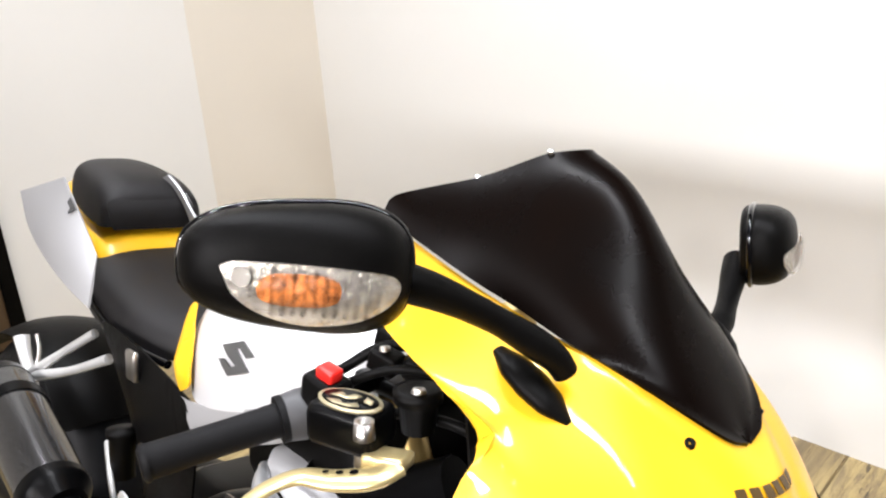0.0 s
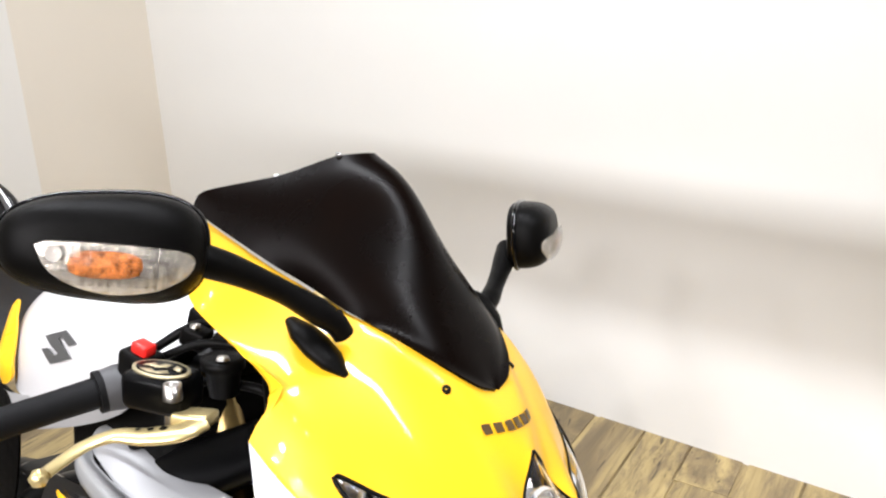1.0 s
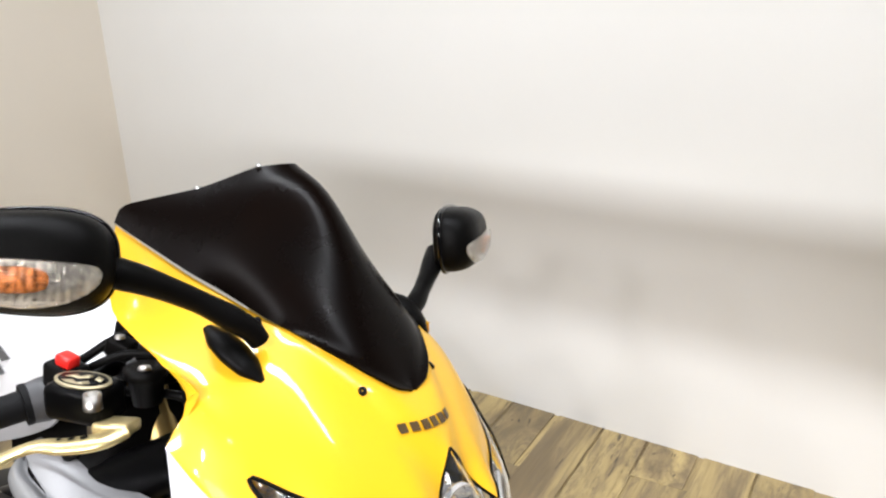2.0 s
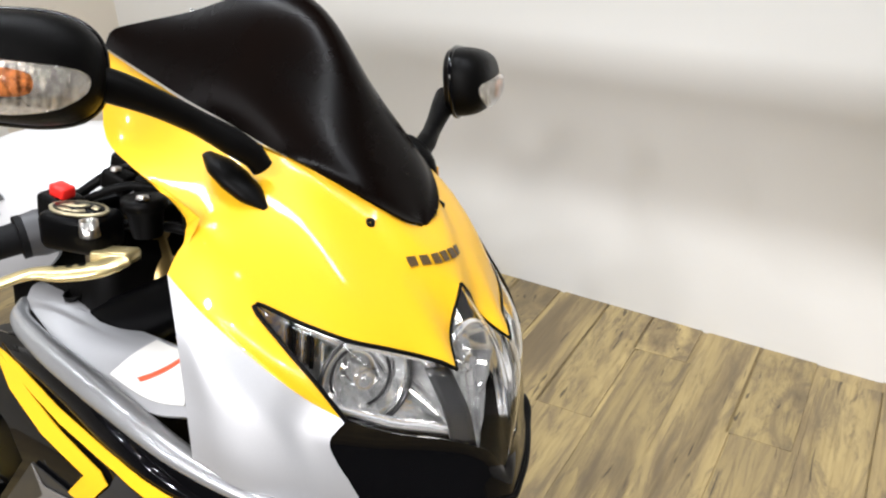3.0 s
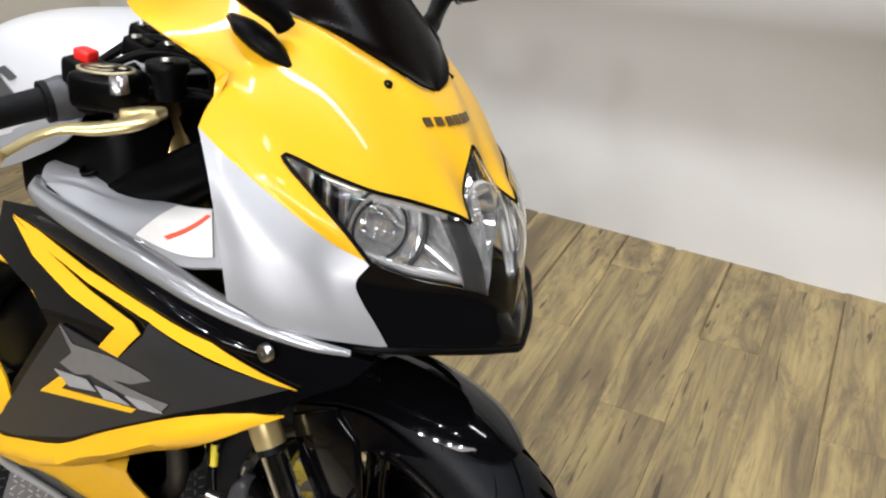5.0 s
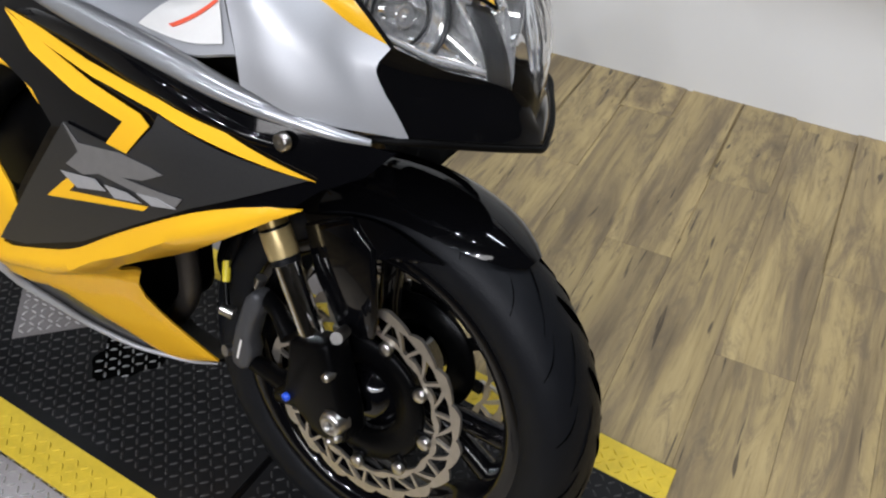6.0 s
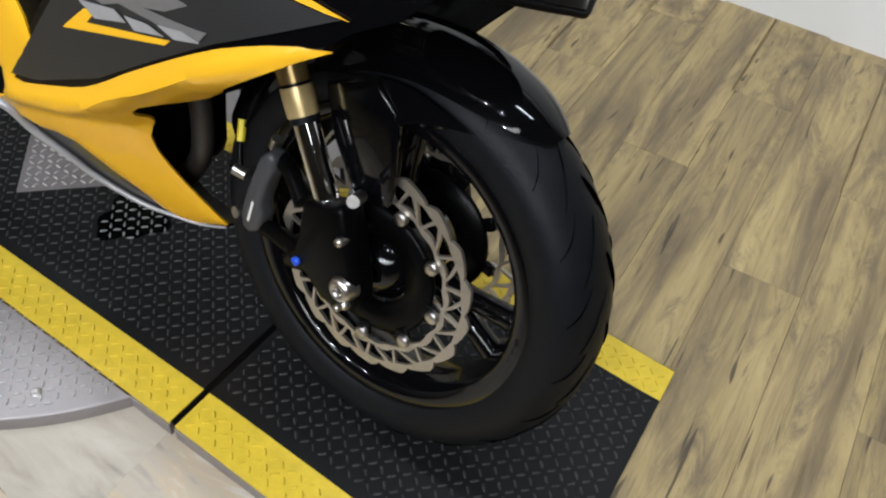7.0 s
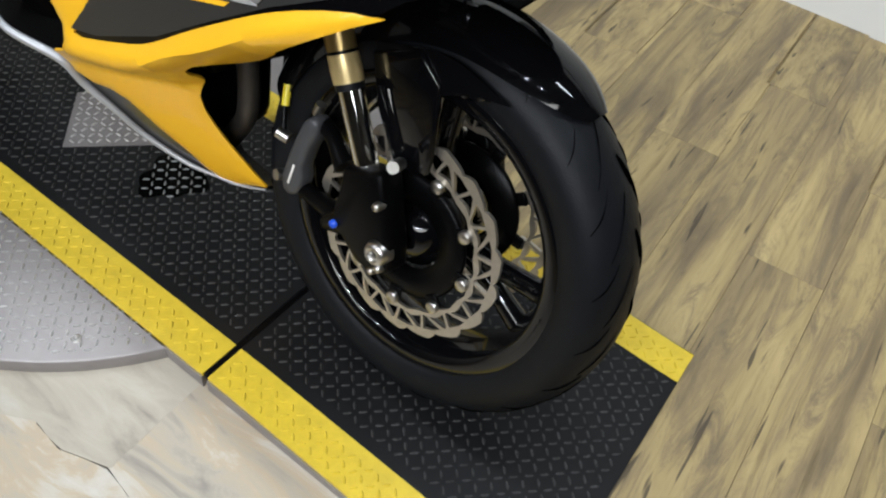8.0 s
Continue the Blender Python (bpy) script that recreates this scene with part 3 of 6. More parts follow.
bike.matrix_world = pose(0, -0.099, 0, -12.19, 0, -0.48)

FAR = True

TIP, PEAK, PRONG = (0.044, MID, 0.949), (0.094, MID, 0.902), (0.129, -0.050, 0.839)
HL_OUT, HL_LOW, LENS_SIDE, LENS_BASE = (-0.003, -0.178, 0.900), (0.086, -0.154, 0.812), (0.157, -0.032, 0.760), (0.166, MID, 0.727)
SCR_MID, SCR_REAR, SCR_TOP = (-0.079, -0.091, 1.013), (-0.264, -0.133, 1.084), (-0.130, MID, 1.1645)
SHOULDER, FAIR_IN, SIL_TIP, SIL_REAR, NOSE_TIP = (-0.078, -0.208, 0.914), (-0.063, -0.184, 0.963), (0.108, -0.146, 0.730), (-0.016, -0.232, 0.768), (0.178, MID, 0.701)
SCREEN_KNEE = (-0.024, -0.079, 0.998)
ACROSS_EDGE = [SCR_MID, (-0.050, -0.138, 0.979), (-0.024, -0.168, 0.938), HL_OUT]
FANG_LINE = [SCREEN_KNEE, (0.023, -0.064, 0.956), (0.062, -0.058, 0.919), (0.100, -0.054, 0.877), PRONG]
FANG_EDGE = [PEAK, (0.098, -0.011, 0.889), (0.101, -0.022, 0.871), (0.109, -0.034, 0.856), PRONG]
HL_TOP_EDGE = [PRONG, (0.118, -0.062, 0.847), (0.104, -0.074, 0.852), (0.085, -0.101, 0.862), (0.062, -0.128, 0.871), (0.030, -0.152, 0.884), HL_OUT]
HL_SIDE_EDGE = [HL_OUT, (0.027, -0.174, 0.872), (0.058, -0.166, 0.845), HL_LOW]
HL_BASE_EDGE = [LENS_SIDE, (0.134, -0.068, 0.776), (0.110, -0.108, 0.789), HL_LOW]
PAINT_EDGE = [HL_LOW, (0.057, -0.167, 0.824), (0.034, -0.182, 0.842), (0.009, -0.193, 0.860), (-0.016, -0.201, 0.877), (-0.043, -0.207, 0.894), SHOULDER]
CHIN_EDGE = [HL_LOW, (0.079, -0.166, 0.795), (0.086, -0.163, 0.776), (0.096, -0.156, 0.757), SIL_TIP]
LIP_EDGE = [SIL_TIP, (0.137, -0.102, 0.722), (0.161, -0.056, 0.713), (0.174, -0.018, 0.705), NOSE_TIP]

p1 = coons([TIP, (0.070, MID, 0.928), PEAK], FANG_LINE, [TIP, (0.041, -0.022, 0.954), (0.020, -0.050, 0.972), SCREEN_KNEE], FANG_EDGE, 22, 22, 0.002, (0.7, 0, 0.6))
p1b = coons(FANG_LINE, ACROSS_EDGE, [SCREEN_KNEE, (-0.051, -0.087, 1.007), SCR_MID], HL_TOP_EDGE, 22, 26, 0.006, (0.6, -0.5, 0.5))
p2 = coons([SCR_MID, (-0.128, -0.101, 1.029), (-0.174, -0.115, 1.047), SCR_REAR], [HL_OUT, (-0.04, -0.198, 0.908), SHOULDER], ACROSS_EDGE, [SCR_REAR, (-0.235, -0.158, 1.010), (-0.180, -0.170, 0.988), (-0.120, -0.176, 0.975), FAIR_IN, (-0.070, -0.190, 0.948), (-0.076, -0.198, 0.934), SHOULDER], 22, 22, 0.002, (0.3, -0.9, 0.3))
p3 = coons(HL_SIDE_EDGE, PAINT_EDGE[::-1], [HL_OUT, (-0.04, -0.198, 0.908), SHOULDER], [HL_LOW], 22, 22)
nose = part("upper_fairing", sheet([p1, p1b, p2, p3], 0.003, (0.6, -0.6, 0.4), 26, FAR), M_YELLOW, bike, "glossy yellow painted upper fairing")
for x, y, z in ((0.024, -0.059, 0.957), (0.024, 0.059, 0.957), (-0.081, -0.101, 1.012), (-0.081, 0.101, 1.012)):
    part("screw", moved(lathe([(0, 0), (0.003, 0.002), (0.003, 0.0044), (-0.001, 0.005)], 16, "z"), Matrix.Translation((x, y, z)) @ Vector((0.45, -0.35 if y < 0 else 0.35, 0.82)).to_track_quat("Z", "Y").to_matrix().to_4x4()), M_PLASTIC, nose, "black fairing screw")


def on_nose(y, z):
    """A place on the middle of the nose between the screen and the headlight."""
    g, d = p1.reshape(-1, 3), abs(y - MID)
    near = np.argsort((g[:, 1] - MID + d) ** 2 + (g[:, 2] - z) ** 2)[:6]
    w = 1 / (1e-6 + (g[near, 1] - MID + d) ** 2 + (g[near, 2] - z) ** 2)
    return (float((g[near, 0] * w).sum() / w.sum()) + 0.0015, y, z + 0.001)


# the maker's lettering, as plain bars
for k in range(6):
    y0 = -0.046 + 0.0130 * k
    part("lettering_bar", flat_panel([(y0, 0.9210), (y0 + 0.0090, 0.9210), (y0 + 0.0090, 0.9290), (y0, 0.9290)], lambda a, b: on_nose(a, b), 0.0006, 0, 0.02, 0.006, False, (0.8, 0, 0.5)), M_DARKPRINT, nose, "dark printed bar")

EDGE = [TIP, (0.041, -0.022, 0.955), (0.020, -0.050, 0.973), SCREEN_KNEE, SCR_MID, (-0.128, -0.100, 1.030), (-0.174, -0.114, 1.048), SCR_REAR]
CREST = [TIP, (0.026, MID, 0.982), (-0.003, MID, 1.020), (-0.033, MID, 1.061), (-0.056, MID, 1.107), (-0.078, MID, 1.142), (-0.092, MID, 1.156), (-0.110, MID, 1.163), SCR_TOP]
BRIM = [SCR_REAR, (-0.264, -0.124, 1.101), (-0.247, -0.104, 1.111), (-0.205, -0.068, 1.129), (-0.165, -0.030, 1.155), (-0.147, -0.014, 1.1608), SCR_TOP]
low_edge, crest, brim = spline(EDGE, 40), spline(CREST, 40), spline(BRIM, 28)
scr = np.zeros((28, 40, 3))
for i in range(40):
    for j in range(28):
        a = (1 - j / 27) * radians(76)
        u, v = (math.cos(a) - math.cos(radians(76))) / (1 - math.cos(radians(76))), math.sin(a) / math.sin(radians(76))
        e, c = low_edge[i], crest[i]
        scr[j, i] = (e[0] + (c[0] - e[0]) * u, MID + (e[1] - MID) * v, e[2] + (c[2] - e[2]) * u)
for i in range(40):
    k = max(0.0, (i / 39 - 0.30) / 0.70)
    scr[:, i] += (brim - scr[:, 39]) * (k * k * (3 - 2 * k) if i < 39 else 0)
scr[:, 39] = brim
for k in range(14):
    wide = np.concatenate([scr, scr[-2:-3:-1] * (1, -1, 1)])
    scr[1:, 1:-1] = scr[1:, 1:-1] / 2 + (wide[:-2, 1:-1] + wide[2:, 1:-1] + wide[1:-1, :-2] + wide[1:-1, 2:]) / 8
    scr[22:, -1] = scr[22:, -1] / 2 + (wide[21:-2, -1] + wide[23:, -1]) / 4
scr = scr + np.array((0.002, -0.003, 0.003)) * np.linspace(1, 0, 28)[:, None, None]
windscreen = part("windscreen", sheet([scr], 0.003, (0.6, -0.5, 0.6), 45, FAR), M_SCREEN, bike, "dark smoked plastic windscreen")
for k, (x, y, z) in enumerate(((-0.210, -0.071, 1.128), (-0.162, -0.030, 1.157))):
    part("bead", moved(lathe([(-0.003, 0), (-0.002, 0.003), (0, 0.0038), (0.002, 0.003), (0.003, 0)], 12, "z"), pose(x, y, z)), M_CHROME, windscreen)

side = coons(PAINT_EDGE[::-1], [SIL_REAR, (0.040, -0.212, 0.748), SIL_TIP], [SHOULDER, (-0.050, -0.222, 0.874), (-0.031, -0.229, 0.826), (-0.021, -0.232, 0.795), SIL_REAR], CHIN_EDGE, 26, 18, 0.004, (0.3, -0.9, 0))
far_side = np.apply_along_axis(across, 2, side)
part("side_cowl", sheet([side], 0.003, (0.3, -0.9, 0.1)), M_SILVER, bike, "silver painted side cowl")
part("side_cowl", sheet([far_side], 0.003, (0.3, 0.9, 0.1)), M_SILVER, bike, "silver painted side cowl")

chin = coons(HL_BASE_EDGE[::-1] + [(0.163, -0.014, 0.744), LENS_BASE], LIP_EDGE, CHIN_EDGE, [LENS_BASE, (0.175, MID, 0.715), NOSE_TIP], 24, 12, -0.004, (0.8, -0.5, 0))
under = coons(LIP_EDGE, [(-0.07, -0.12, 0.722), (-0.07, -0.06, 0.726), (-0.07, MID, 0.726)], [SIL_TIP, (-0.07, -0.12, 0.722)], [NOSE_TIP, (-0.07, MID, 0.726)], 18, 8)
part("chin", sheet([chin], 0.003, (0.8, -0.5, 0), 0, FAR), M_BLACK, bike, "gloss black chin below the headlight")
part("chin_underside", sheet([under], 0.003, (0, 0, -1), 0, FAR), M_PLASTIC, bike)
lip_line = [(0.04, -0.185, 0.728)] + LIP_EDGE
part("lip", tube([(p[0], p[1], p[2] - 0.002) for p in lip_line + [across(q) for q in lip_line[-2::-1]]], 0.004, 8, 70), M_PLASTIC, bike, "dull black lower lip")

# headlight
M_SHADE = material("lamp_divider_grey", (0.035, 0.035, 0.035), 0.3, 0.5, 0.2, 40, 0.3, 0.7)
M_REFLECT2 = material("faceted_reflector", (0.88, 0.88, 0.87), 0.13, 0.82, 0, 10, 0.4, 0.75, 0.5, 30)
PILLAR = [PRONG, (0.150, -0.043, 0.800), LENS_SIDE]
RIDGE = [PEAK, (0.132, MID, 0.856), (0.156, MID, 0.792), LENS_BASE]
AHEAD = (0.8, -0.5, 0.1)


def lamp_skin(bulge, back):
    """The near half of the lamp's face: its outer pane and half of its middle pane, moved inwards by back."""
    outer = coons(HL_TOP_EDGE, HL_BASE_EDGE, PILLAR, HL_SIDE_EDGE, 26, 18, bulge, AHEAD)
    middle = coons(FANG_EDGE, [LENS_BASE, (0.163, -0.014, 0.744), LENS_SIDE], RIDGE, PILLAR, 14, 18, bulge * 0.6, (0.9, -0.1, 0.2))
    return [outer - np.array(back), middle - np.array(back)]


headlight = part("headlight", sheet(lamp_skin(-0.040, (0.034, -0.008, 0)), 0.003, AHEAD, 2, FAR), M_REFLECT2, bike, "twin headlight with chrome reflectors under clear lenses")


def facing(x, y, z, f=(0.86, -0.42, 0.08)):
    return Matrix.Translation((x, y, z)) @ Vector(f).to_track_quat("Z", "Y").to_matrix().to_4x4()


def mir(m):
    return [across(p) for p in m[0]], [q[::-1] for q in m[1]]


def both(name, mesh, mat, label=""):
    if isinstance(mesh, bmesh.types.BMesh):
        mesh.verts.index_update()
        mesh = [tuple(v.co) for v in mesh.verts], [tuple(v.index for v in f.verts) for f in mesh.faces]
    part(name, mesh, mat, headlight, label)
    part(name, mir(mesh), mat, headlight, label)


lens = part("lens", sheet(lamp_skin(0.010, (0, 0, 0)), 0.002, AHEAD, 3, FAR), M_LENS, headlight, "clear plastic lens")
lens.visible_shadow = False
LAMP = [(0.004, 0.0), (0.012, 0.010), (0.010, 0.012), (-0.014, 0.014), (-0.012, 0.024), (-0.002, 0.034), (0.010, 0.041), (0.014, 0.043), (0.014, 0.046), (0.008, 0.047)]
both("main_reflector", moved(lathe([(a, b * 0.95) for a, b in LAMP], 40, "z"), facing(0.054, -0.098, 0.824)), M_REFLECT, "round chrome reflector")
both("outer_reflector", moved(lathe([(a * 0.7, b * 0.5) for a, b in LAMP], 32, "z"), facing(0.010, -0.132, 0.858, (0.8, -0.55, 0.1))), M_REFLECT, "small chrome reflector")
part("low_beam_reflector", moved(lathe([(a, b * 0.95) for a, b in LAMP], 40, "z"), facing(0.100, MID, 0.822, (0.98, 0, 0.1))), M_REFLECT, headlight, "round chrome low-beam reflector")
# dark rings and bars added to imitate dark reflections in the chrome
for radius, deep, thick in ((0.0455, 0.015, 0.0022), (0.030, 0.002, 0.0016)):
    both("reflector_ring", moved(tube([(radius * math.cos(a), radius * math.sin(a), deep) for a in np.linspace(0, math.tau, 33)], thick, 8, 64), facing(0.054, -0.098, 0.824)), M_SHADE, "dark grey ring standing in for reflections in the chrome")
for x, y, z in ((0.014, -0.148, 0.867), (0.027, -0.138, 0.856)):
    both("dark_slot", moved(box(-0.006, -0.002, -0.016, 0.011, 0.002, 0.012, 0.001), pose(x, y, z, 0, 0, -35)), M_PLASTIC, "dark bar standing in for reflections between the chrome slats")
both("bezel", tube([(p[0] - 0.014, p[1] + 0.006, p[2] - 0.006) for p in HL_TOP_EDGE[1:-1]], [0.003, 0.006, 0.006, 0.004], 8), M_CHROME, "chrome bezel strip")
both("bezel", tube([(p[0] - 0.014, p[1] + 0.004, p[2] + 0.006) for p in HL_BASE_EDGE], [0.004, 0.008, 0.008, 0.005], 8, squash=0.6), M_CHROME, "chrome bezel strip")
for k, (x, y, z) in enumerate(((0.008, -0.153, 0.872), (0.020, -0.143, 0.861), (0.034, -0.132, 0.850))):
    both("slat", moved(box(-0.010, -0.0015, -0.020 + 0.003 * k, 0.010, 0.0015, 0.014, 0.0012), pose(x, y, z, 0, 0, -35)), M_REFLECT)
both("divider", sheet([coons([(p[0] - 0.008, p[1], p[2]) for p in PILLAR], [(p[0] - 0.022, p[1] - 0.022, p[2] + 0.002) for p in PILLAR], [(PRONG[0] - 0.008, PRONG[1], PRONG[2]), (PRONG[0] - 0.022, PRONG[1] - 0.022, PRONG[2] + 0.002)], [(LENS_SIDE[0] - 0.008, LENS_SIDE[1], LENS_SIDE[2]), (LENS_SIDE[0] - 0.022, LENS_SIDE[1] - 0.022, LENS_SIDE[2] + 0.002)], 10, 4)], 0.002, AHEAD), M_SHADE, "dark grey divider between the lamps")
SEAL = HL_TOP_EDGE + HL_SIDE_EDGE[1:]
both("seal", tube(SEAL, 0.0022, 6, 60), M_PLASTIC, "black rubber seal")
both("seal", tube(FANG_EDGE, 0.0018, 6, 24), M_PLASTIC, "black rubber seal")
part("inner_cowl", sheet([coons([(-0.06, -0.17, 0.76), (-0.05, 0, 0.73), (-0.06, 0.17, 0.76)], [(-0.11, -0.165, 0.955), (-0.08, 0, 0.985), (-0.11, 0.165, 0.955)], [(-0.06, -0.17, 0.76), (-0.11, -0.165, 0.955)], [(-0.06, 0.17, 0.76), (-0.11, 0.165, 0.955)], 14, 8)], 0.004, (1, 0, 0)), M_PLASTIC, bike, "black inner cowl")

# ---- side fairing ----


def on_side(x, z, proud=0.0):
    w = 0.275 - 1.5 * max(0.0, x + 0.1) ** 2
    w -= 0.175 * (z - 0.7 + math.hypot(z - 0.7, 0.02))
    return (x, -w - proud, z)


BLACKPANEL = [(-0.407, 0.783), (-0.336, 0.787), (-0.232, 0.780), (-0.082, 0.753), (0.006, 0.730), (0.082, 0.718), (0.118, 0.712), (0.143, 0.706), (0.121, 0.682), (0.085, 0.665), (0.064, 0.648), (0.019, 0.632), (-0.039, 0.613), (-0.107, 0.586), (-0.176, 0.548), (-0.247, 0.508), (-0.38, 0.462), (-0.455, 0.462), (-0.372, 0.563), (-0.277, 0.661), (-0.309, 0.695), (-0.405, 0.727)]
flank = part("side_fairing", flat_panel(BLACKPANEL, lambda a, b: on_side(a, b, -0.002), 0.004, 0.0, 0.03, 0.016, False), M_BLACK, bike, "gloss black side fairing with grey and yellow graphics")
GREY = [(-0.245, 0.672), (-0.163, 0.665), (-0.132, 0.663), (-0.089, 0.700), (-0.082, 0.715), (0.001, 0.692), (0.077, 0.676), (0.010, 0.648), (-0.045, 0.626), (-0.140, 0.580), (-0.246, 0.526), (-0.379, 0.480), (-0.445, 0.468), (-0.325, 0.592)]
part("grey_panel", flat_panel(GREY, lambda a, b: on_side(a, b, 0.0025), 0.002, 0, 0.02, 0.014, False), M_GREY, flank, "dark grey metallic panel")
STRIPE = [(-0.369, 0.774), (-0.309, 0.766), (-0.202, 0.745), (-0.082, 0.729), (0.0, 0.712), (0.085, 0.676), (0.065, 0.680), (0.002, 0.696), (-0.082, 0.717), (-0.193, 0.731), (-0.300, 0.752)]
HOOK = [(-0.369, 0.772), (-0.308, 0.737), (-0.221, 0.711), (-0.134, 0.697), (-0.166, 0.667), (-0.132, 0.664), (-0.092, 0.701), (-0.107, 0.710), (-0.190, 0.725), (-0.293, 0.751)]
VMARK = [(-0.302, 0.570), (-0.254, 0.604), (-0.229, 0.608), (-0.252, 0.589), (-0.105, 0.612), (-0.114, 0.605)]
part("panel_shoulder", tube([on_side(x, z - 0.020, -0.012) for x, z in BLACKPANEL[:7]], [0.004, 0.014, 0.017, 0.017, 0.015, 0.010, 0.003], 18, 50), M_BLACK, flank, "rounded gloss black shoulder of the panel")
for nm, o in (("yellow_stripe", STRIPE), ("yellow_hook", HOOK), ("yellow_mark", VMARK)):
    part(nm, flat_panel(o, lambda a, b: on_side(a, b, 0.004), 0.0015, 0, 0.02, 0.014, False), M_YELLOW, flank, "yellow graphic")
LOGO = [(-0.241, 0.673), (-0.218, 0.655), (-0.144, 0.662), (-0.093, 0.659), (-0.075, 0.655), (-0.108, 0.641), (-0.144, 0.635), (-0.051, 0.635), (-0.062, 0.623), (-0.098, 0.623), (-0.186, 0.628), (-0.215, 0.619), (-0.247, 0.624), (-0.219, 0.645)]
M_DECAL = material("silver_decal", (0.22, 0.21, 0.20), 0.4, 0.4, 0.3, 60, 0.4, 0.7)
M_DECAL2 = material("pale_decal", (0.40, 0.39, 0.38), 0.4, 0.3, 0.3, 60, 0.4, 0.7)
part("emblem_shape", flat_panel(LOGO, lambda a, b: on_side(a, b, 0.0052), 0.0012, 0, 0.02, 0.014, False), M_DECAL, flank, "angular grey emblem")
for o in ([(-0.259, 0.613), (-0.194, 0.620), (-0.175, 0.611), (-0.230, 0.600)], [(-0.176, 0.618), (-0.138, 0.620), (-0.112, 0.615), (-0.160, 0.607)], [(-0.120, 0.624), (-0.085, 0.628), (-0.059, 0.623), (-0.095, 0.617)]):
    part("emblem_bar", flat_panel(o, lambda a, b: on_side(a, b, 0.0064), 0.001, 0, 0.02, 0.014, False), M_DECAL2, flank, "pale emblem bar")
part("bolt", moved(lathe([(-0.006, 0.0), (-0.004, 0.004), (-0.006, 0.0065), (-0.004, 0.009), (0.002, 0.0095)], 20), Matrix.Translation((0.056, -0.238, 0.712))), M_STEEL, flank, "fairing bolt")



def on_low(x, z, proud=0.0):
    """The lower fairing: flush with the side panel along its top edge, tucked in below it."""
    top = np.interp(x, [-0.6, -0.46, -0.35, -0.27, -0.18, -0.08, 0, 0.07], [0.44, 0.46, 0.48, 0.508, 0.556, 0.606, 0.635, 0.645])
    w = min(1.0, max(0.0, (z - top + 0.078) / 0.055))
    w = w * w * (3 - 2 * w)
    tuck = min(-0.02, -0.262 + 0.55 * (0.5 - z) + 0.35 * (x + 0.45)) if x < -0.1 else -0.2
    tuck = max(tuck, on_side(x, 0.6)[1])
    return (x, w * on_side(x, max(z, 0.5))[1] + (1 - w) * tuck - proud, z)


LOW_TOP = [(-0.43, 0.60), (-0.385, 0.529), (-0.439, 0.468), (-0.435, 0.460), (-0.343, 0.484), (-0.270, 0.508), (-0.179, 0.556), (-0.078, 0.606), (-0.021, 0.629), (0.034, 0.643), (0.070, 0.644)]
LOW_OPENING = [(0.041, 0.629), (0.002, 0.606), (-0.066, 0.566), (-0.150, 0.516), (-0.207, 0.496), (-0.240, 0.479), (-0.280, 0.446), (-0.325, 0.396), (-0.338, 0.361), (-0.335, 0.314), (-0.322, 0.263), (-0.306, 0.211)]
LOW_BASE = [(-0.368, 0.192), (-0.408, 0.197), (-0.435, 0.240), (-0.465, 0.280), (-0.489, 0.321), (-0.503, 0.334), (-0.538, 0.336), (-0.560, 0.350), (-0.552, 0.392), (-0.492, 0.418), (-0.468, 0.455), (-0.49, 0.482), (-0.53, 0.515), (-0.57, 0.56)]
def smooth_line(pts, n):
    """A smooth flat curve through (x, z) points."""
    return [(float(p[0]), float(p[1])) for p in spline([(a, b, 0.0) for a, b in pts], n)]


low = part("lower_fairing", flat_panel(smooth_line(LOW_TOP, 26) + smooth_line(LOW_OPENING, 22) + smooth_line(LOW_BASE, 22), lambda a, b: on_low(a, b), 0.004, 0.006, 0.012, 0.014, False, (0.3, -0.95, -0.1)), M_YELLOW, bike, "yellow lower fairing with a dark opening")
PAN_EDGE = [on_low(x, z) for x, z in ((-0.70, 0.420), (-0.640, 0.398), (-0.575, 0.368), (-0.562, 0.326), (-0.532, 0.280), (-0.506, 0.240), (-0.456, 0.203), (-0.407, 0.194), (-0.361, 0.191), (-0.312, 0.203))]
belly = part("belly_pan", flat_panel([(-0.530, 0.336), (-0.480, 0.330), (-0.455, 0.280), (-0.425, 0.240), (-0.398, 0.196), (-0.458, 0.201), (-0.510, 0.240), (-0.538, 0.282), (-0.560, 0.330)], lambda a, b: on_low(a, b, -0.006), 0.003, 0, 0.02, 0.02, False, (0.3, -0.95, -0.1)), M_GREY, bike, "dark grey belly pan with a silver edge")
part("edge_strip", tube(PAN_EDGE, [0.005, 0.0065, 0.0075, 0.007, 0.006, 0.005, 0.004, 0.003, 0.002], 10, 60), M_SILVER, belly, "silver edge strip")
belly_in = coons([(p[0], 0.02, p[2] - 0.02) for p in PAN_EDGE], [(p[0], p[1] + 0.006, p[2]) for p in PAN_EDGE], [(-0.70, 0.02, 0.40), (-0.70, PAN_EDGE[0][1] + 0.006, 0.420)], [(-0.312, 0.02, 0.183), (-0.312, PAN_EDGE[-1][1] + 0.006, 0.203)], 30, 6)
part("pan_floor", sheet([belly_in], 0.004, (0, 0, -1)), M_PLASTIC, belly)
part("opening_rim", tube([(-0.50, -0.235, 0.690), (-0.44, -0.238, 0.700), (-0.38, -0.243, 0.698), (-0.33, -0.25, 0.672)], 0.005, 8), M_YELLOW, flank, "thin yellow rim of the opening")

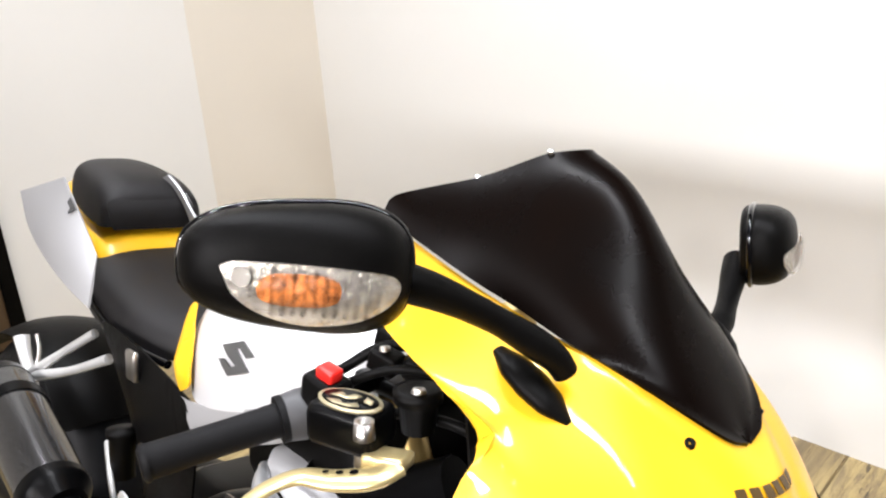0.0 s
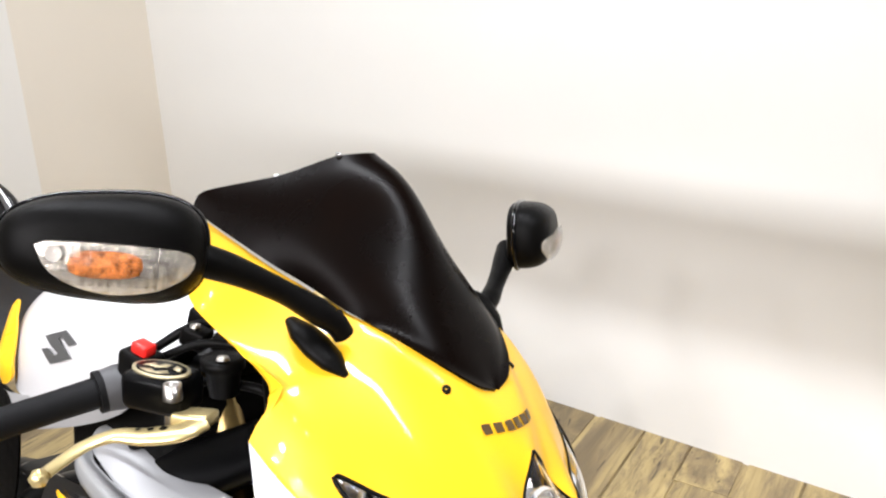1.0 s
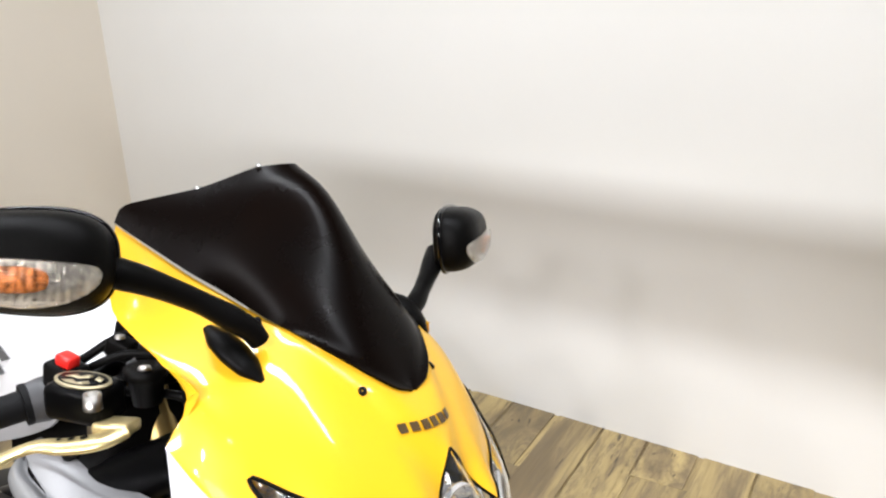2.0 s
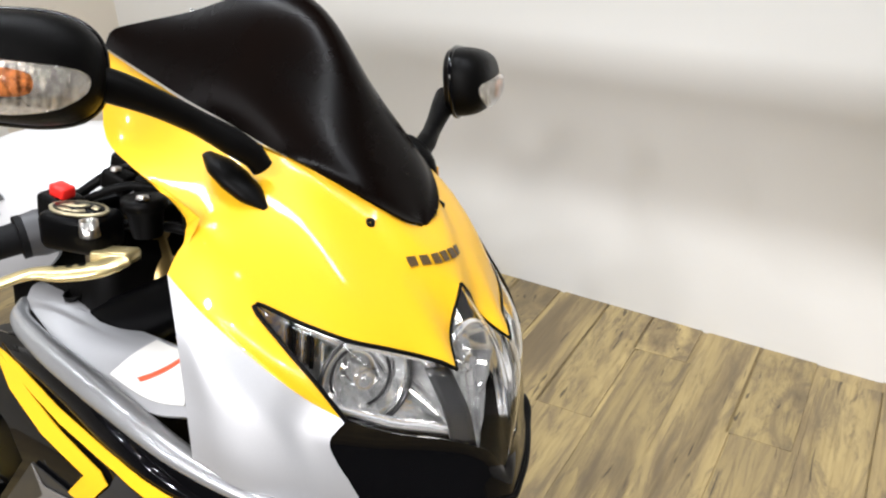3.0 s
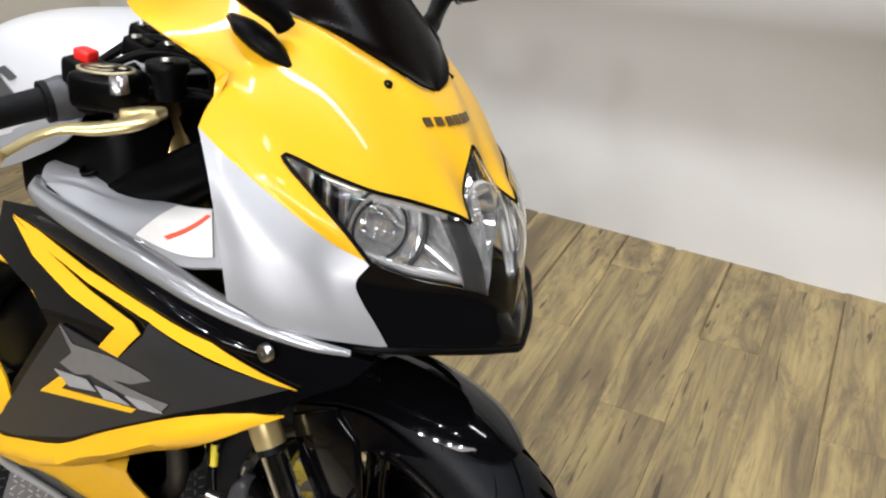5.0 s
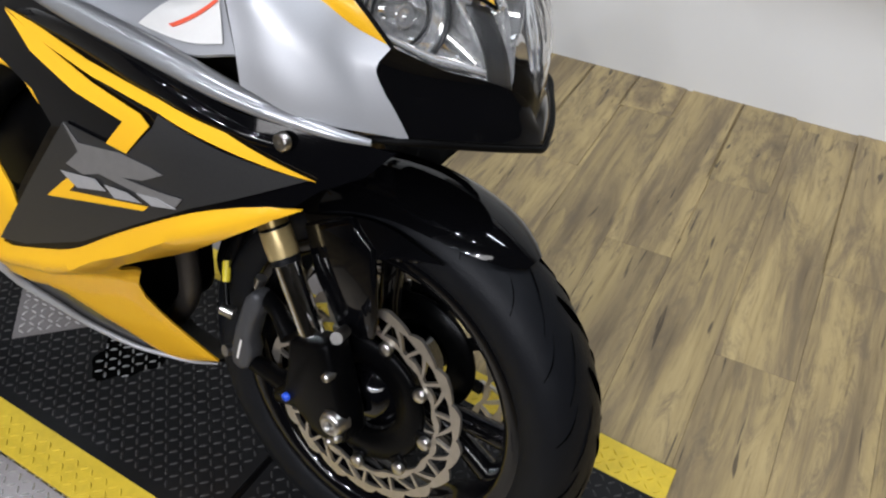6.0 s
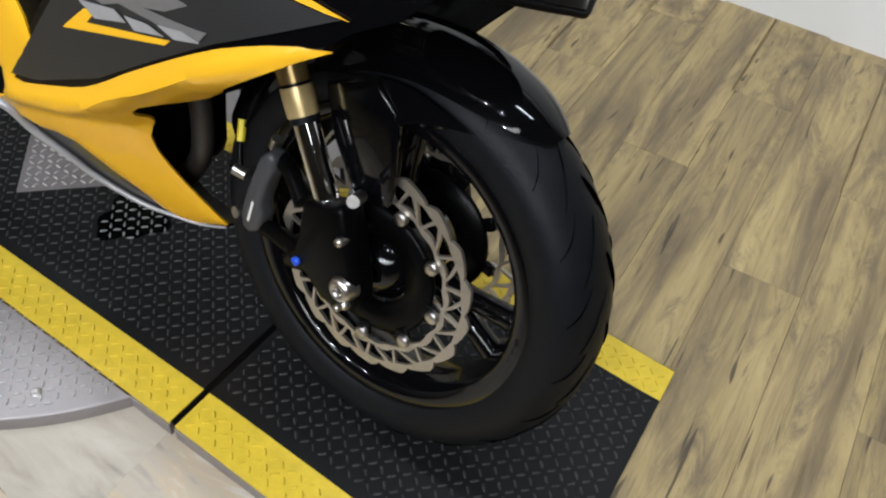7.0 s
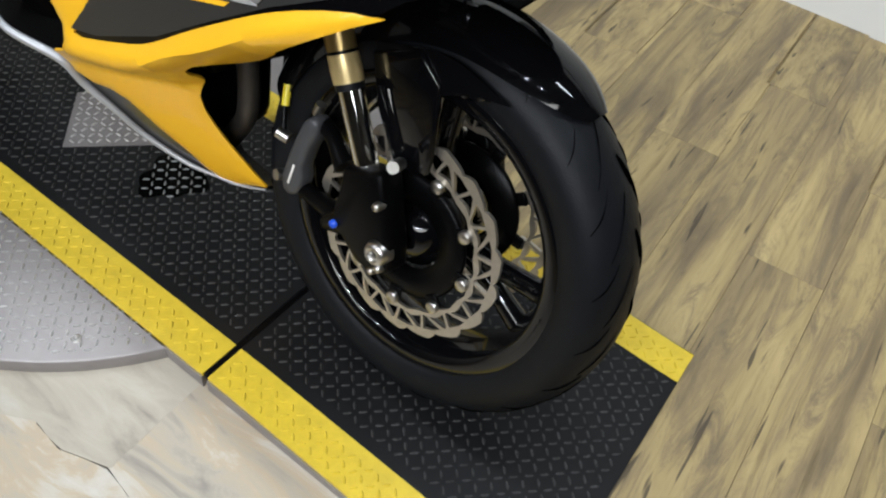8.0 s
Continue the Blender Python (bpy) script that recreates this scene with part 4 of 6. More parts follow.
M_SILVER2 = material("polished_silver_paint", (0.38, 0.385, 0.39), 0.3, 0.6, 0.6, 400, 0.25, 0.75)
rail = part("fairing_rail", tube([(-0.415, -0.190, 0.800), (-0.36, -0.222, 0.796), (-0.257, -0.240, 0.787), (-0.093, -0.247, 0.764), (-0.001, -0.241, 0.744), (0.088, -0.222, 0.727), (0.125, -0.195, 0.716)], [0.008, 0.014, 0.0165, 0.0165, 0.0155, 0.012, 0.004], 16, 56, squash=0.75), M_SILVER2, bike, "rounded silver upper edge of the side fairing")
duct = coons([(-0.405, -0.195, 0.802), (-0.257, -0.228, 0.792), (-0.093, -0.236, 0.770), (-0.020, -0.222, 0.776)], [(-0.410, -0.165, 0.824), (-0.345, -0.140, 0.822), (-0.264, -0.150, 0.800), (-0.16, -0.165, 0.806), (-0.07, -0.19, 0.822)], [(-0.405, -0.195, 0.802), (-0.415, -0.18, 0.818), (-0.410, -0.165, 0.824)], [(-0.020, -0.222, 0.776), (-0.07, -0.19, 0.822)], 30, 10, 0.006, (0, -0.4, 0.9))
intake = part("intake_panel", sheet([duct], 0.004, (0, -0.4, 0.9)), M_SILVER, bike, "silver intake panel inside the fairing")
bore = lambda i, j: Vector(duct[i, j])
part("hole", moved(lathe([(0.003, 0.012), (0.004, 0.0145), (-0.002, 0.015), (-0.001, 0.0)][::-1], 20, "z"), Matrix.Translation(bore(6, 7) + Vector((0, 0, 0.006))) @ Vector((0, -0.4, 0.9)).to_track_quat("Z", "Y").to_matrix().to_4x4()), M_PLASTIC, intake, "dark recessed hole")


def on_duct(a, b, lift=0.003):
    i, j = min(8.99, max(0, b * 9)), min(28.99, max(0, a * 29))
    i0, j0 = int(i), int(j)
    p = duct[i0, j0] * (1 - i + i0) * (1 - j + j0) + duct[i0 + 1, j0] * (i - i0) * (1 - j + j0) + duct[i0, j0 + 1] * (1 - i + i0) * (j - j0) + duct[i0 + 1, j0 + 1] * (i - i0) * (j - j0)
    return (p[0], p[1] - lift * 0.4, p[2] + lift)


part("sticker", flat_panel([(0.66, 0.12), (0.97, 0.12), (0.98, 0.93), (0.74, 0.93)], on_duct, 0.0008, 0, 0.02, 0.05, False, (0, -0.4, 0.9)), M_STICKER, intake, "white warning sticker")
part("sticker_line", flat_panel([(0.775, 0.28), (0.795, 0.26), (0.975, 0.80), (0.955, 0.82)], lambda a, b: on_duct(a, b, 0.0045), 0.0006, 0, 0.02, 0.05, False, (0, -0.4, 0.9)), M_REDLINE, intake, "thin red line")

part("inner_panel", sheet([coons([(-0.42, -0.172, 0.66), (-0.18, -0.178, 0.665), (0.06, -0.14, 0.68)], [(-0.42, -0.172, 0.770), (-0.18, -0.188, 0.764), (0.06, -0.168, 0.752)], [(-0.42, -0.172, 0.66), (-0.42, -0.172, 0.770)], [(0.06, -0.14, 0.68), (0.06, -0.168, 0.752)], 14, 6)], 0.003, (0, -1, 0)), M_PLASTIC, bike, "black inner fairing panel")

# far flank
far = [(x, z) for x, z in BLACKPANEL]
part("side_fairing", flat_panel(far, lambda a, b: (a - 0.04, -on_side(a, b)[1] * 0.88, b), 0.004, 0, 0.03, 0.05, False, (0, 1, 0)), M_BLACK, bike, "gloss black side fairing")
part("lower_liner", flat_panel([(-0.52, 0.60), (0.04, 0.63), (-0.10, 0.47), (-0.27, 0.26), (-0.31, 0.21), (-0.40, 0.20), (-0.52, 0.34)], lambda a, b: (a - 0.02, -on_low(a, b)[1] * 0.9, b), 0.004, 0, 0.03, 0.05, False, (0, 1, 0)), M_PLASTIC, bike, "black inside of the far lower fairing")

# ---- mirrors ----
M_SIGNAL = material("signal_reflector", (0.66, 0.62, 0.56), 0.22, 0.75, 0, 90, 0.9, 0.45, 0.9, 130)


def mirror_unit(side):
    """One mirror with its stay, lens and glass. side: -1 near, 1 far."""
    o = Vector((-0.0955, side * 0.3365, 1.107)) if side < 0 else Vector((-0.112, 0.322, 1.083))
    out = Vector((-0.50, side * 0.86, 0.07)).normalized()
    front = Vector((0.86, side * 0.50, 0.05)).normalized() if side < 0 else Vector((0.86, 0.42, 0.05)).normalized()
    up = front.cross(out).normalized() * (1 if front.cross(out).z > 0 else -1)
    out = up.cross(front).normalized() * (1 if up.cross(front).dot(out) > 0 else -1)
    A, B, D = (0.0825, 0.0445, 0.042) if side < 0 else (0.082, 0.044, 0.042)

    def at(s, v, deep):
        return o + out * (A * s) + up * (B * v) + front * (D * deep)

    verts, faces = [], []
    n, rows = 48, 14
    for j in range(rows + 1):
        lat = (math.pi / 2) * j / rows
        r, d = math.cos(lat) ** 0.55, math.sin(lat) ** 0.9
        for i in range(n):
            a = 2 * math.pi * i / n
            c, s = math.cos(a), math.sin(a)
            ss = math.copysign(abs(c) ** 0.72, c) * r
            vv = math.copysign(abs(s) ** 0.72, s) * r * (1 - 0.16 * ss)
            verts.append(at(ss, vv, d))
    for j in range(rows):
        for i in range(n):
            a, b = j * n + i, j * n + (i + 1) % n
            faces.append((a, b, b + n, a + n))
    rim = len(verts)
    for deep, k in ((-0.35, 0.97), (-0.42, 0.90), (-0.30, 0.88)):
        for i in range(n):
            a = 2 * math.pi * i / n
            c, s = math.cos(a), math.sin(a)
            ss = math.copysign(abs(c) ** 0.72, c) * k
            verts.append(at(ss, math.copysign(abs(s) ** 0.72, s) * k * (1 - 0.16 * ss), deep))
    for i in range(n):
        b = (i + 1) % n
        faces.append((b, i, rim + i, rim + b))
        faces.append((rim + b, rim + i, rim + n + i, rim + n + b))
        faces.append((rim + n + b, rim + n + i, rim + 2 * n + i, rim + 2 * n + b))
    if side < 0:
        faces = [f[::-1] for f in faces]
    house = part("mirror", (verts, faces), M_PLASTIC, bike, "matt black mirror with a clear turn signal")
    part("mirror_glass", ([at(math.copysign(abs(math.cos(a)) ** 0.72, math.cos(a)) * 0.88, math.copysign(abs(math.sin(a)) ** 0.72, math.sin(a)) * 0.86, -0.32) for a in np.linspace(0, 2 * math.pi, 40, endpoint=False)], [tuple(range(40))]), M_CHROME, house, "mirror glass", False)

    ring = [math.tau * i / 36 for i in range(37)]
    part("rim", tube([at(math.copysign(abs(math.cos(a)) ** 0.72, math.cos(a)), math.copysign(abs(math.sin(a)) ** 0.72, math.sin(a)) * (1 - 0.16 * math.copysign(abs(math.cos(a)) ** 0.72, math.cos(a))), -0.16) for a in ring], 0.0034, 8, 90), M_BLACK, house, "gloss black rim")

    def front_deep(s, v):
        v = v / (1 - 0.16 * s)
        q = min(0.985, (abs(s) ** 2.6 + abs(v) ** 2.6) ** (1 / 2.6))
        return math.sin(math.acos(q ** (1 / 0.55)) if q < 1 else 0) ** 0.9

    def on_house(a, b, lift):
        return at(a, b, front_deep(a, b) + lift)

    # outline of the signal: a rounded half moon
    outline = [(0.62, 0.02), (0.50, 0.10), (0.0, 0.11), (-0.55, 0.06), (-0.80, -0.02), (-0.86, -0.20), (-0.78, -0.46), (-0.50, -0.74), (-0.10, -0.84), (0.25, -0.70), (0.50, -0.40)]
    part("signal_bowl", flat_panel(outline, lambda a, b: on_house(a, b, 0.02), 0.001, 0, 0.02, 0.08, True, front), M_SIGNAL, house, "chrome signal reflector")
    bulb = [(-0.02 + 0.34 * math.copysign(abs(math.cos(t)) ** 0.7, math.cos(t)), -0.28 + 0.25 * math.copysign(abs(math.sin(t)) ** 0.7, math.sin(t))) for t in np.linspace(0, 2 * math.pi, 16, endpoint=False)]
    part("signal_bulb", flat_panel(bulb, lambda a, b: on_house(a, b, 0.05), 0.001, 0.003, 0.1, 0.05, True, front), M_AMBER, house, "amber bulb")
    for k in range(13):
        s = 0.36 - 0.085 * k
        low = -0.66 if -0.6 < s < 0.25 else -0.40
        part("lens_rib", tube([on_house(s, 0.05, 0.075), on_house(s, (0.05 + low) / 2, 0.085), on_house(s, low, 0.075)], 0.0016, 6), M_LENS, house)
    signal_lens = part("signal_lens", flat_panel(outline, lambda a, b: on_house(a, b, 0.10), 0.0015, 0.003, 0.1, 0.08, True, front), M_LENS, house, "clear ribbed signal lens")
    signal_lens.visible_shadow = False
    part("signal_screw", tube([on_house(0.44, -0.12, 0.06), on_house(0.44, -0.12, 0.12)], 0.0065, 14), M_STEEL, house)
    if side < 0:
        arm = [(-0.074, -0.284, 1.100), (-0.062, -0.262, 1.092), (-0.052, -0.232, 1.080), (-0.040, -0.185, 1.056), (-0.022, -0.145, 1.028), (-0.018, -0.132, 1.012)]
        base = [(-0.076, -0.152, 1.022), (-0.045, -0.150, 1.004), (-0.004, -0.140, 0.974)]
    else:
        arm = [(-0.118, 0.285, 1.060), (-0.100, 0.245, 1.036), (-0.080, 0.20, 1.012), (-0.070, 0.175, 1.000), (-0.064, 0.162, 0.992)]
        base = [(-0.088, 0.148, 1.020), (-0.066, 0.162, 1.000), (-0.040, 0.168, 0.970)]
    part("stay", tube(arm, [0.016, 0.0150, 0.0125, 0.0115, 0.0135, 0.011], 16, 30), M_PLASTIC, house, "black plastic mirror stay")
    part("stay_base", tube(base, [0.007, 0.017, 0.019, 0.016, 0.004], 16, 24, squash=0.6), M_PLASTIC, house, "black base on the fairing")


mirror_unit(-1)
mirror_unit(1)

# ---- front wheel, fork and brakes ----
WHEEL = pose(0, 0, 0.297, 0, 0, 4.0)


def front_part(name, mesh, mat, label="", parent=None, smooth=True):
    ob = part(name, mesh, mat, parent or bike, label, smooth)
    if not parent:
        ob.matrix_local = WHEEL
    return ob


RIM = [(-0.046, 0.200), (-0.052, 0.206), (-0.053, 0.224), (-0.050, 0.227), (-0.046, 0.223), (-0.040, 0.208), (-0.020, 0.200), (0, 0.198), (0.020, 0.200), (0.040, 0.208), (0.046, 0.223), (0.050, 0.227), (0.053, 0.224), (0.052, 0.206), (0.046, 0.200), (0.02, 0.186), (-0.02, 0.186), (-0.046, 0.200)]
wheel = front_part("front_wheel", lathe(RIM, 96), M_BLACK, "gloss black front wheel with wave brake discs")
TYRE = [(-0.050, 0.220), (-0.0545, 0.226), (-0.058, 0.233), (-0.0608, 0.242), (-0.0618, 0.250), (-0.0619, 0.257), (-0.0605, 0.264), (-0.057, 0.2722), (-0.052, 0.2790), (-0.0455, 0.2853), (-0.038, 0.2905), (-0.029, 0.2947), (-0.019, 0.2977), (-0.0095, 0.2994), (0, 0.30)]
tyre = part("tyre", lathe(TYRE + [(-h, r) for h, r in TYRE[-2::-1]], 120), M_RUBBER, wheel, "black road tyre with slanted grooves")
# near-black, so the shade inside the grooves is painted, not cut
M_GROOVE = material("groove_shade", (0.001, 0.001, 0.001), 0.9, 0, 0, 50, 0.4, 0.6, spec=0.0)


def tyre_radius(h):
    return float(np.interp(abs(h), [0, 0.0095, 0.019, 0.029, 0.038, 0.0455, 0.052, 0.057, 0.0605, 0.0618], [0.30, 0.2994, 0.2977, 0.2947, 0.2905, 0.2853, 0.2790, 0.2722, 0.264, 0.250]))


def groove(a0, h0, a1, h1, wide=0.0058):
    """A tread groove, as a thin dark strip between two places (angle, side) on the tread."""
    pts, edge = [], []
    for k in range(9):
        t = k / 8
        a, h = a0 + (a1 - a0) * t - 0.012 * math.sin(math.pi * t), h0 + (h1 - h0) * t
        w = wide * (0.35 + math.sin(math.pi * min(1, t * 1.15 + 0.05)))
        r = tyre_radius(h) + 0.0007
        for s in (-1, 1):
            b = a + s * w / r * 0.8
            hh = h + s * w * 0.6
            pts.append((r * math.cos(b), hh, r * math.sin(b)))
    return pts, [(2 * k, 2 * k + 1, 2 * k + 3, 2 * k + 2) for k in range(8)]


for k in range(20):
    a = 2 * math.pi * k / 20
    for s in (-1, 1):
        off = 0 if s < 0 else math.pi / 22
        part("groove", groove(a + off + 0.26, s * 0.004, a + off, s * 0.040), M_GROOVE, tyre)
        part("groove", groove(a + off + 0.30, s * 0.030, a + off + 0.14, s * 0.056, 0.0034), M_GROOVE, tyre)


def rotor_mesh(lobes=18):
    """A wave brake disc: an inner and an outer band held by slanted webs, with slots between them."""
    verts, faces = [], []
    step = 2 * math.pi / lobes
    y0, y1 = -0.0025, 0.0025

    def slab(a_lo, a_hi, r_lo, r_hi, n, m):
        """A curved block; the four arguments give angles and radii from shares of its length."""
        k = len(verts)
        for i in range(n + 1):
            for j in range(m + 1):
                u, v = i / n, j / m
                r = r_lo(u) + (r_hi(u) - r_lo(u)) * v
                a = a_lo(v) + (a_hi(v) - a_lo(v)) * u
                for y in (y0, y1):
                    verts.append((r * math.cos(a), y, r * math.sin(a)))
        def at(i, j, t):
            return k + 2 * (i * (m + 1) + j) + t
        for i in range(n):
            for j in range(m):
                faces.append((at(i, j, 0), at(i, j + 1, 0), at(i + 1, j + 1, 0), at(i + 1, j, 0)))
                faces.append((at(i, j, 1), at(i + 1, j, 1), at(i + 1, j + 1, 1), at(i, j + 1, 1)))
            faces.append((at(i, 0, 0), at(i + 1, 0, 0), at(i + 1, 0, 1), at(i, 0, 1)))
            faces.append((at(i, m, 0), at(i, m, 1), at(i + 1, m, 1), at(i + 1, m, 0)))
        for j in range(m):
            faces.append((at(0, j, 0), at(0, j, 1), at(0, j + 1, 1), at(0, j + 1, 0)))
            faces.append((at(n, j, 0), at(n, j + 1, 0), at(n, j + 1, 1), at(n, j, 1)))

    for k in range(lobes):
        a = k * step
        def wave(u):
            return 0.1462 + 0.0092 * (u / 0.72 if u < 0.72 else (1 - u) / 0.28) ** 0.6
        def inner(u):
            return 0.1115 + 0.0035 * abs(2 * u - 1)
        slab(lambda v: a, lambda v: a + step, lambda u: 0.1420 - 0.0022 * math.sin(math.pi * u), wave, 14, 1)
        slab(lambda v: a, lambda v: a + step, inner, lambda u: 0.1205 + 0.002 * math.sin(2 * math.pi * u), 8, 1)
        for b0, b1, c0, c1 in ((-1.3, -0.3, 3.6, 5.8), (4.9, 5.7, 7.2, 8.6)):
            lo = [0.1203 + 0.002 * math.sin(2 * math.pi * b / 8) for b in (b0, b1)]
            hi = [0.1422 - 0.0022 * math.sin(math.pi * c / 14) for c in (c0, c1)]
            slab(lambda v: a + step * (b0 / 8 + (c0 / 14 - b0 / 8) * v), lambda v: a + step * (b1 / 8 + (c1 / 14 - b1 / 8) * v), lambda u: lo[0] + (lo[1] - lo[0]) * u, lambda u: hi[0] + (hi[1] - hi[0]) * u, 1, 4)
    bm = bmesh.new()
    vs = [bm.verts.new(v) for v in verts]
    for f in faces:
        bm.faces.new([vs[i] for i in f])
    bmesh.ops.remove_doubles(bm, verts=bm.verts[:], dist=0.0002)
    return bm


for s in (-1, 1):
    disc = part("brake_disc", rotor_mesh(), M_ROTOR, wheel, "steel wave brake disc", False)
    disc.location = (0, s * 0.072 + (0.0025 if s < 0 else -0.0025), 0)
    part("disc_carrier", lathe([(s * 0.060, 0.052), (s * 0.068, 0.054), (s * 0.070, 0.092), (s * 0.066, 0.096), (s * 0.060, 0.094), (s * 0.058, 0.056)], 48), M_FRAME, wheel, "black disc carrier")
    for k in range(9):
        a = radians(27 - 40 * k)
        part("bobbin", moved(lathe([(-0.006, 0), (-0.005, 0.0035), (-0.0055, 0.0075), (-0.003, 0.0095), (0.003, 0.0095)][:: 1], 18), pose(0.105 * math.cos(a), s * 0.074, 0.105 * math.sin(a), 0, 0, 0 if s < 0 else 180)), M_STEEL, wheel, "steel bobbin")
        part("carrier_tab", moved(box(0.088, -0.003, -0.010, 0.108, 0.003, 0.010, 0.002), Matrix.Translation((0, s * 0.069, 0)) @ Matrix.Rotation(-a, 4, "Y")), M_FRAME, wheel)
part("hub", lathe([(-0.075, 0.012), (-0.075, 0.030), (-0.062, 0.034), (-0.055, 0.050), (0.055, 0.050), (0.062, 0.034), (0.075, 0.030), (0.075, 0.012)], 40), M_BLACK, wheel)
for k in range(3):
    a = radians(100 + 120 * k)
    for d in (-0.19, 0.19):
        p0 = (0.045 * math.cos(a), 0, 0.045 * math.sin(a))
        p1 = (0.12 * math.cos(a + d * 0.7), 0, 0.12 * math.sin(a + d * 0.7))
        p2 = (0.192 * math.cos(a + d), 0, 0.192 * math.sin(a + d))
        part("spoke", tube([p0, p1, p2], [0.020, 0.015, 0.018], 12, squash=1.0), M_BLACK, wheel)

RAKE = Vector((-0.447, 0, 1)).normalized()
FOOT = Vector((-0.045, 0, 0.385))


def on_fork(y, z):
    k = (z - FOOT.z) / RAKE.z
    return (FOOT.x + RAKE.x * k, y, z)


for s in (-1, 1):
    y = s * 0.103
    leg_label = "upside-down fork leg with a gold upper tube"
    fork = part("fork_leg", tube([on_fork(y, 0.38), on_fork(y, 0.50)], 0.0168, 32, 4), M_FORK, bike, leg_label)
    part("dust_seal", tube([on_fork(y, 0.482), on_fork(y, 0.490)], 0.0192, 24, 3), M_RUBBER, fork)
    part("seal_head", tube([on_fork(y, 0.490), on_fork(y, 0.523)], [0.0202, 0.0208, 0.0202], 28, 7), M_GOLD, fork, "gold seal head")
    part("groove_ring", tube([on_fork(y, 0.523), on_fork(y, 0.527)], 0.0188, 28, 3), M_FRAME, fork)
    part("upper_tube", tube([on_fork(y, 0.527), on_fork(y, 0.600), on_fork(y, 0.96)], [0.0198, 0.0198, 0.0215, 0.0235, 0.0235], 28, 14), M_GOLD2, fork, "gold anodised upper tube")
    part("top_cap", tube([on_fork(y, 0.955), on_fork(y, 0.972)], [0.022, 0.018], 20, 3), M_GOLD, fork)
    yy = s * 0.108
    cast = [(-0.066, 0.390), (-0.072, 0.345), (-0.080, 0.312), (-0.105, 0.292), (-0.100, 0.275), (-0.060, 0.285), (-0.030, 0.262), (0.0, 0.258), (0.028, 0.270), (0.026, 0.305), (0.012, 0.36), (0.000, 0.410), (-0.020, 0.402)]
    lower = part("axle_casting", prism(cast, min(yy - 0.022, yy + 0.022), max(yy - 0.022, yy + 0.022), "y", 0.007), M_FRAME, fork, "satin black axle casting")
    part("axle_nut", lathe([(s * 0.128, 0.006), (s * 0.139, 0.007), (s * 0.140, 0.012), (s * 0.136, 0.0165), (s * 0.128, 0.019), (s * 0.118, 0.020)], 28), M_STEEL, lower, "steel axle end").matrix_local = WHEEL
    for bx, bz, r in ((0.004, 0.366, 0.0065), (0.018, 0.278, 0.006), (0.006, 0.268, 0.0055)):
        part("pinch_bolt", moved(lathe([(-0.007, 0), (-0.006, r * 0.8), (-0.002, r), (0.01, r)], 16), Matrix.Translation((bx, yy + s * 0.024, bz)) @ (Matrix.Identity(4) if s < 0 else pose(0, 0, 0, 0, 0, 180))), M_STEEL, lower, "steel bolt")
    part("adjuster", tube([(0.012, yy, 0.424), (0.026, yy - 0.03 * -s, 0.434)], 0.008, 14, 4), M_STEEL, lower, "steel adjuster")
    part("reflector_plug", moved(lathe([(-0.004, 0.0), (-0.003, 0.006), (0.004, 0.006)], 14), Matrix.Translation((-0.072, yy + s * 0.024, 0.300))), M_BLUE, lower, "small blue plug")
    guard = [(0.016, 0.400), (0.036, 0.408), (0.040, 0.440), (0.036, 0.530), (0.000, 0.565), (-0.075, 0.535), (-0.060, 0.470), (-0.022, 0.405)]
    part("fork_guard", prism(guard, s * 0.080 - 0.006, s * 0.080 + 0.006, "y", 0.005), M_BLACK, fork, "gloss black fork guard")
    cal = [(-0.136, 0.416), (-0.152, 0.421), (-0.170, 0.405), (-0.194, 0.352), (-0.208, 0.308), (-0.204, 0.286), (-0.186, 0.278), (-0.166, 0.290), (-0.158, 0.318), (-0.164, 0.335), (-0.150, 0.372), (-0.136, 0.395)]
    cal = [(-0.144 - 0.408 * (0.41 - b) + 0.85 * (a + 0.144 + 0.408 * (0.41 - b)), b) for a, b in cal]
    caliper = part("brake_caliper", prism(cal, min(s * 0.082, s * 0.112), max(s * 0.082, s * 0.112), "y", 0.007), M_CALIPER, fork, "dark grey radial brake caliper")
    part("lettering_bar", moved(box(-0.002, -0.0008, -0.018, 0.002, 0.0008, 0.018, 0.0005), pose(-0.182, s * 0.1125, 0.318, 0, 18, 0)), M_STICKER, caliper, "plain pale bar")
    part("caliper_bolt", tube([(-0.165, s * 0.085, 0.412), (-0.158, s * 0.085, 0.428)], 0.0075, 14, 3), M_STEEL, caliper)
    part("caliper_bolt", tube([(-0.212, s * 0.10, 0.300), (-0.214, s * 0.113, 0.302)], 0.0085, 14, 3), M_STEEL, caliper)
    part("caliper_mount", tube([(-0.085, s * 0.105, 0.375), (-0.115, s * 0.098, 0.398), (-0.145, s * 0.090, 0.405)], [0.016, 0.012, 0.012], 12), M_FRAME, caliper)
    part("caliper_mount", tube([(-0.075, s * 0.105, 0.292), (-0.12, s * 0.100, 0.292), (-0.175, s * 0.095, 0.292)], [0.018, 0.014, 0.012], 12), M_FRAME, caliper)
    part("banjo", tube([(-0.205, s * 0.098, 0.360), (-0.222, s * 0.105, 0.366)], 0.009, 14, 3), M_STEEL, caliper, "steel banjo bolt")
    hose = part("brake_hose", tube([(-0.215, s * 0.10, 0.368), (-0.226, s * 0.09, 0.398), (-0.232, s * 0.08, 0.43), (-0.205, s * 0.06, 0.50), (-0.20, s * 0.05, 0.60), (-0.20, s * 0.05, 0.74)], 0.0042, 10, 40), M_FRAME, caliper, "brake hose")
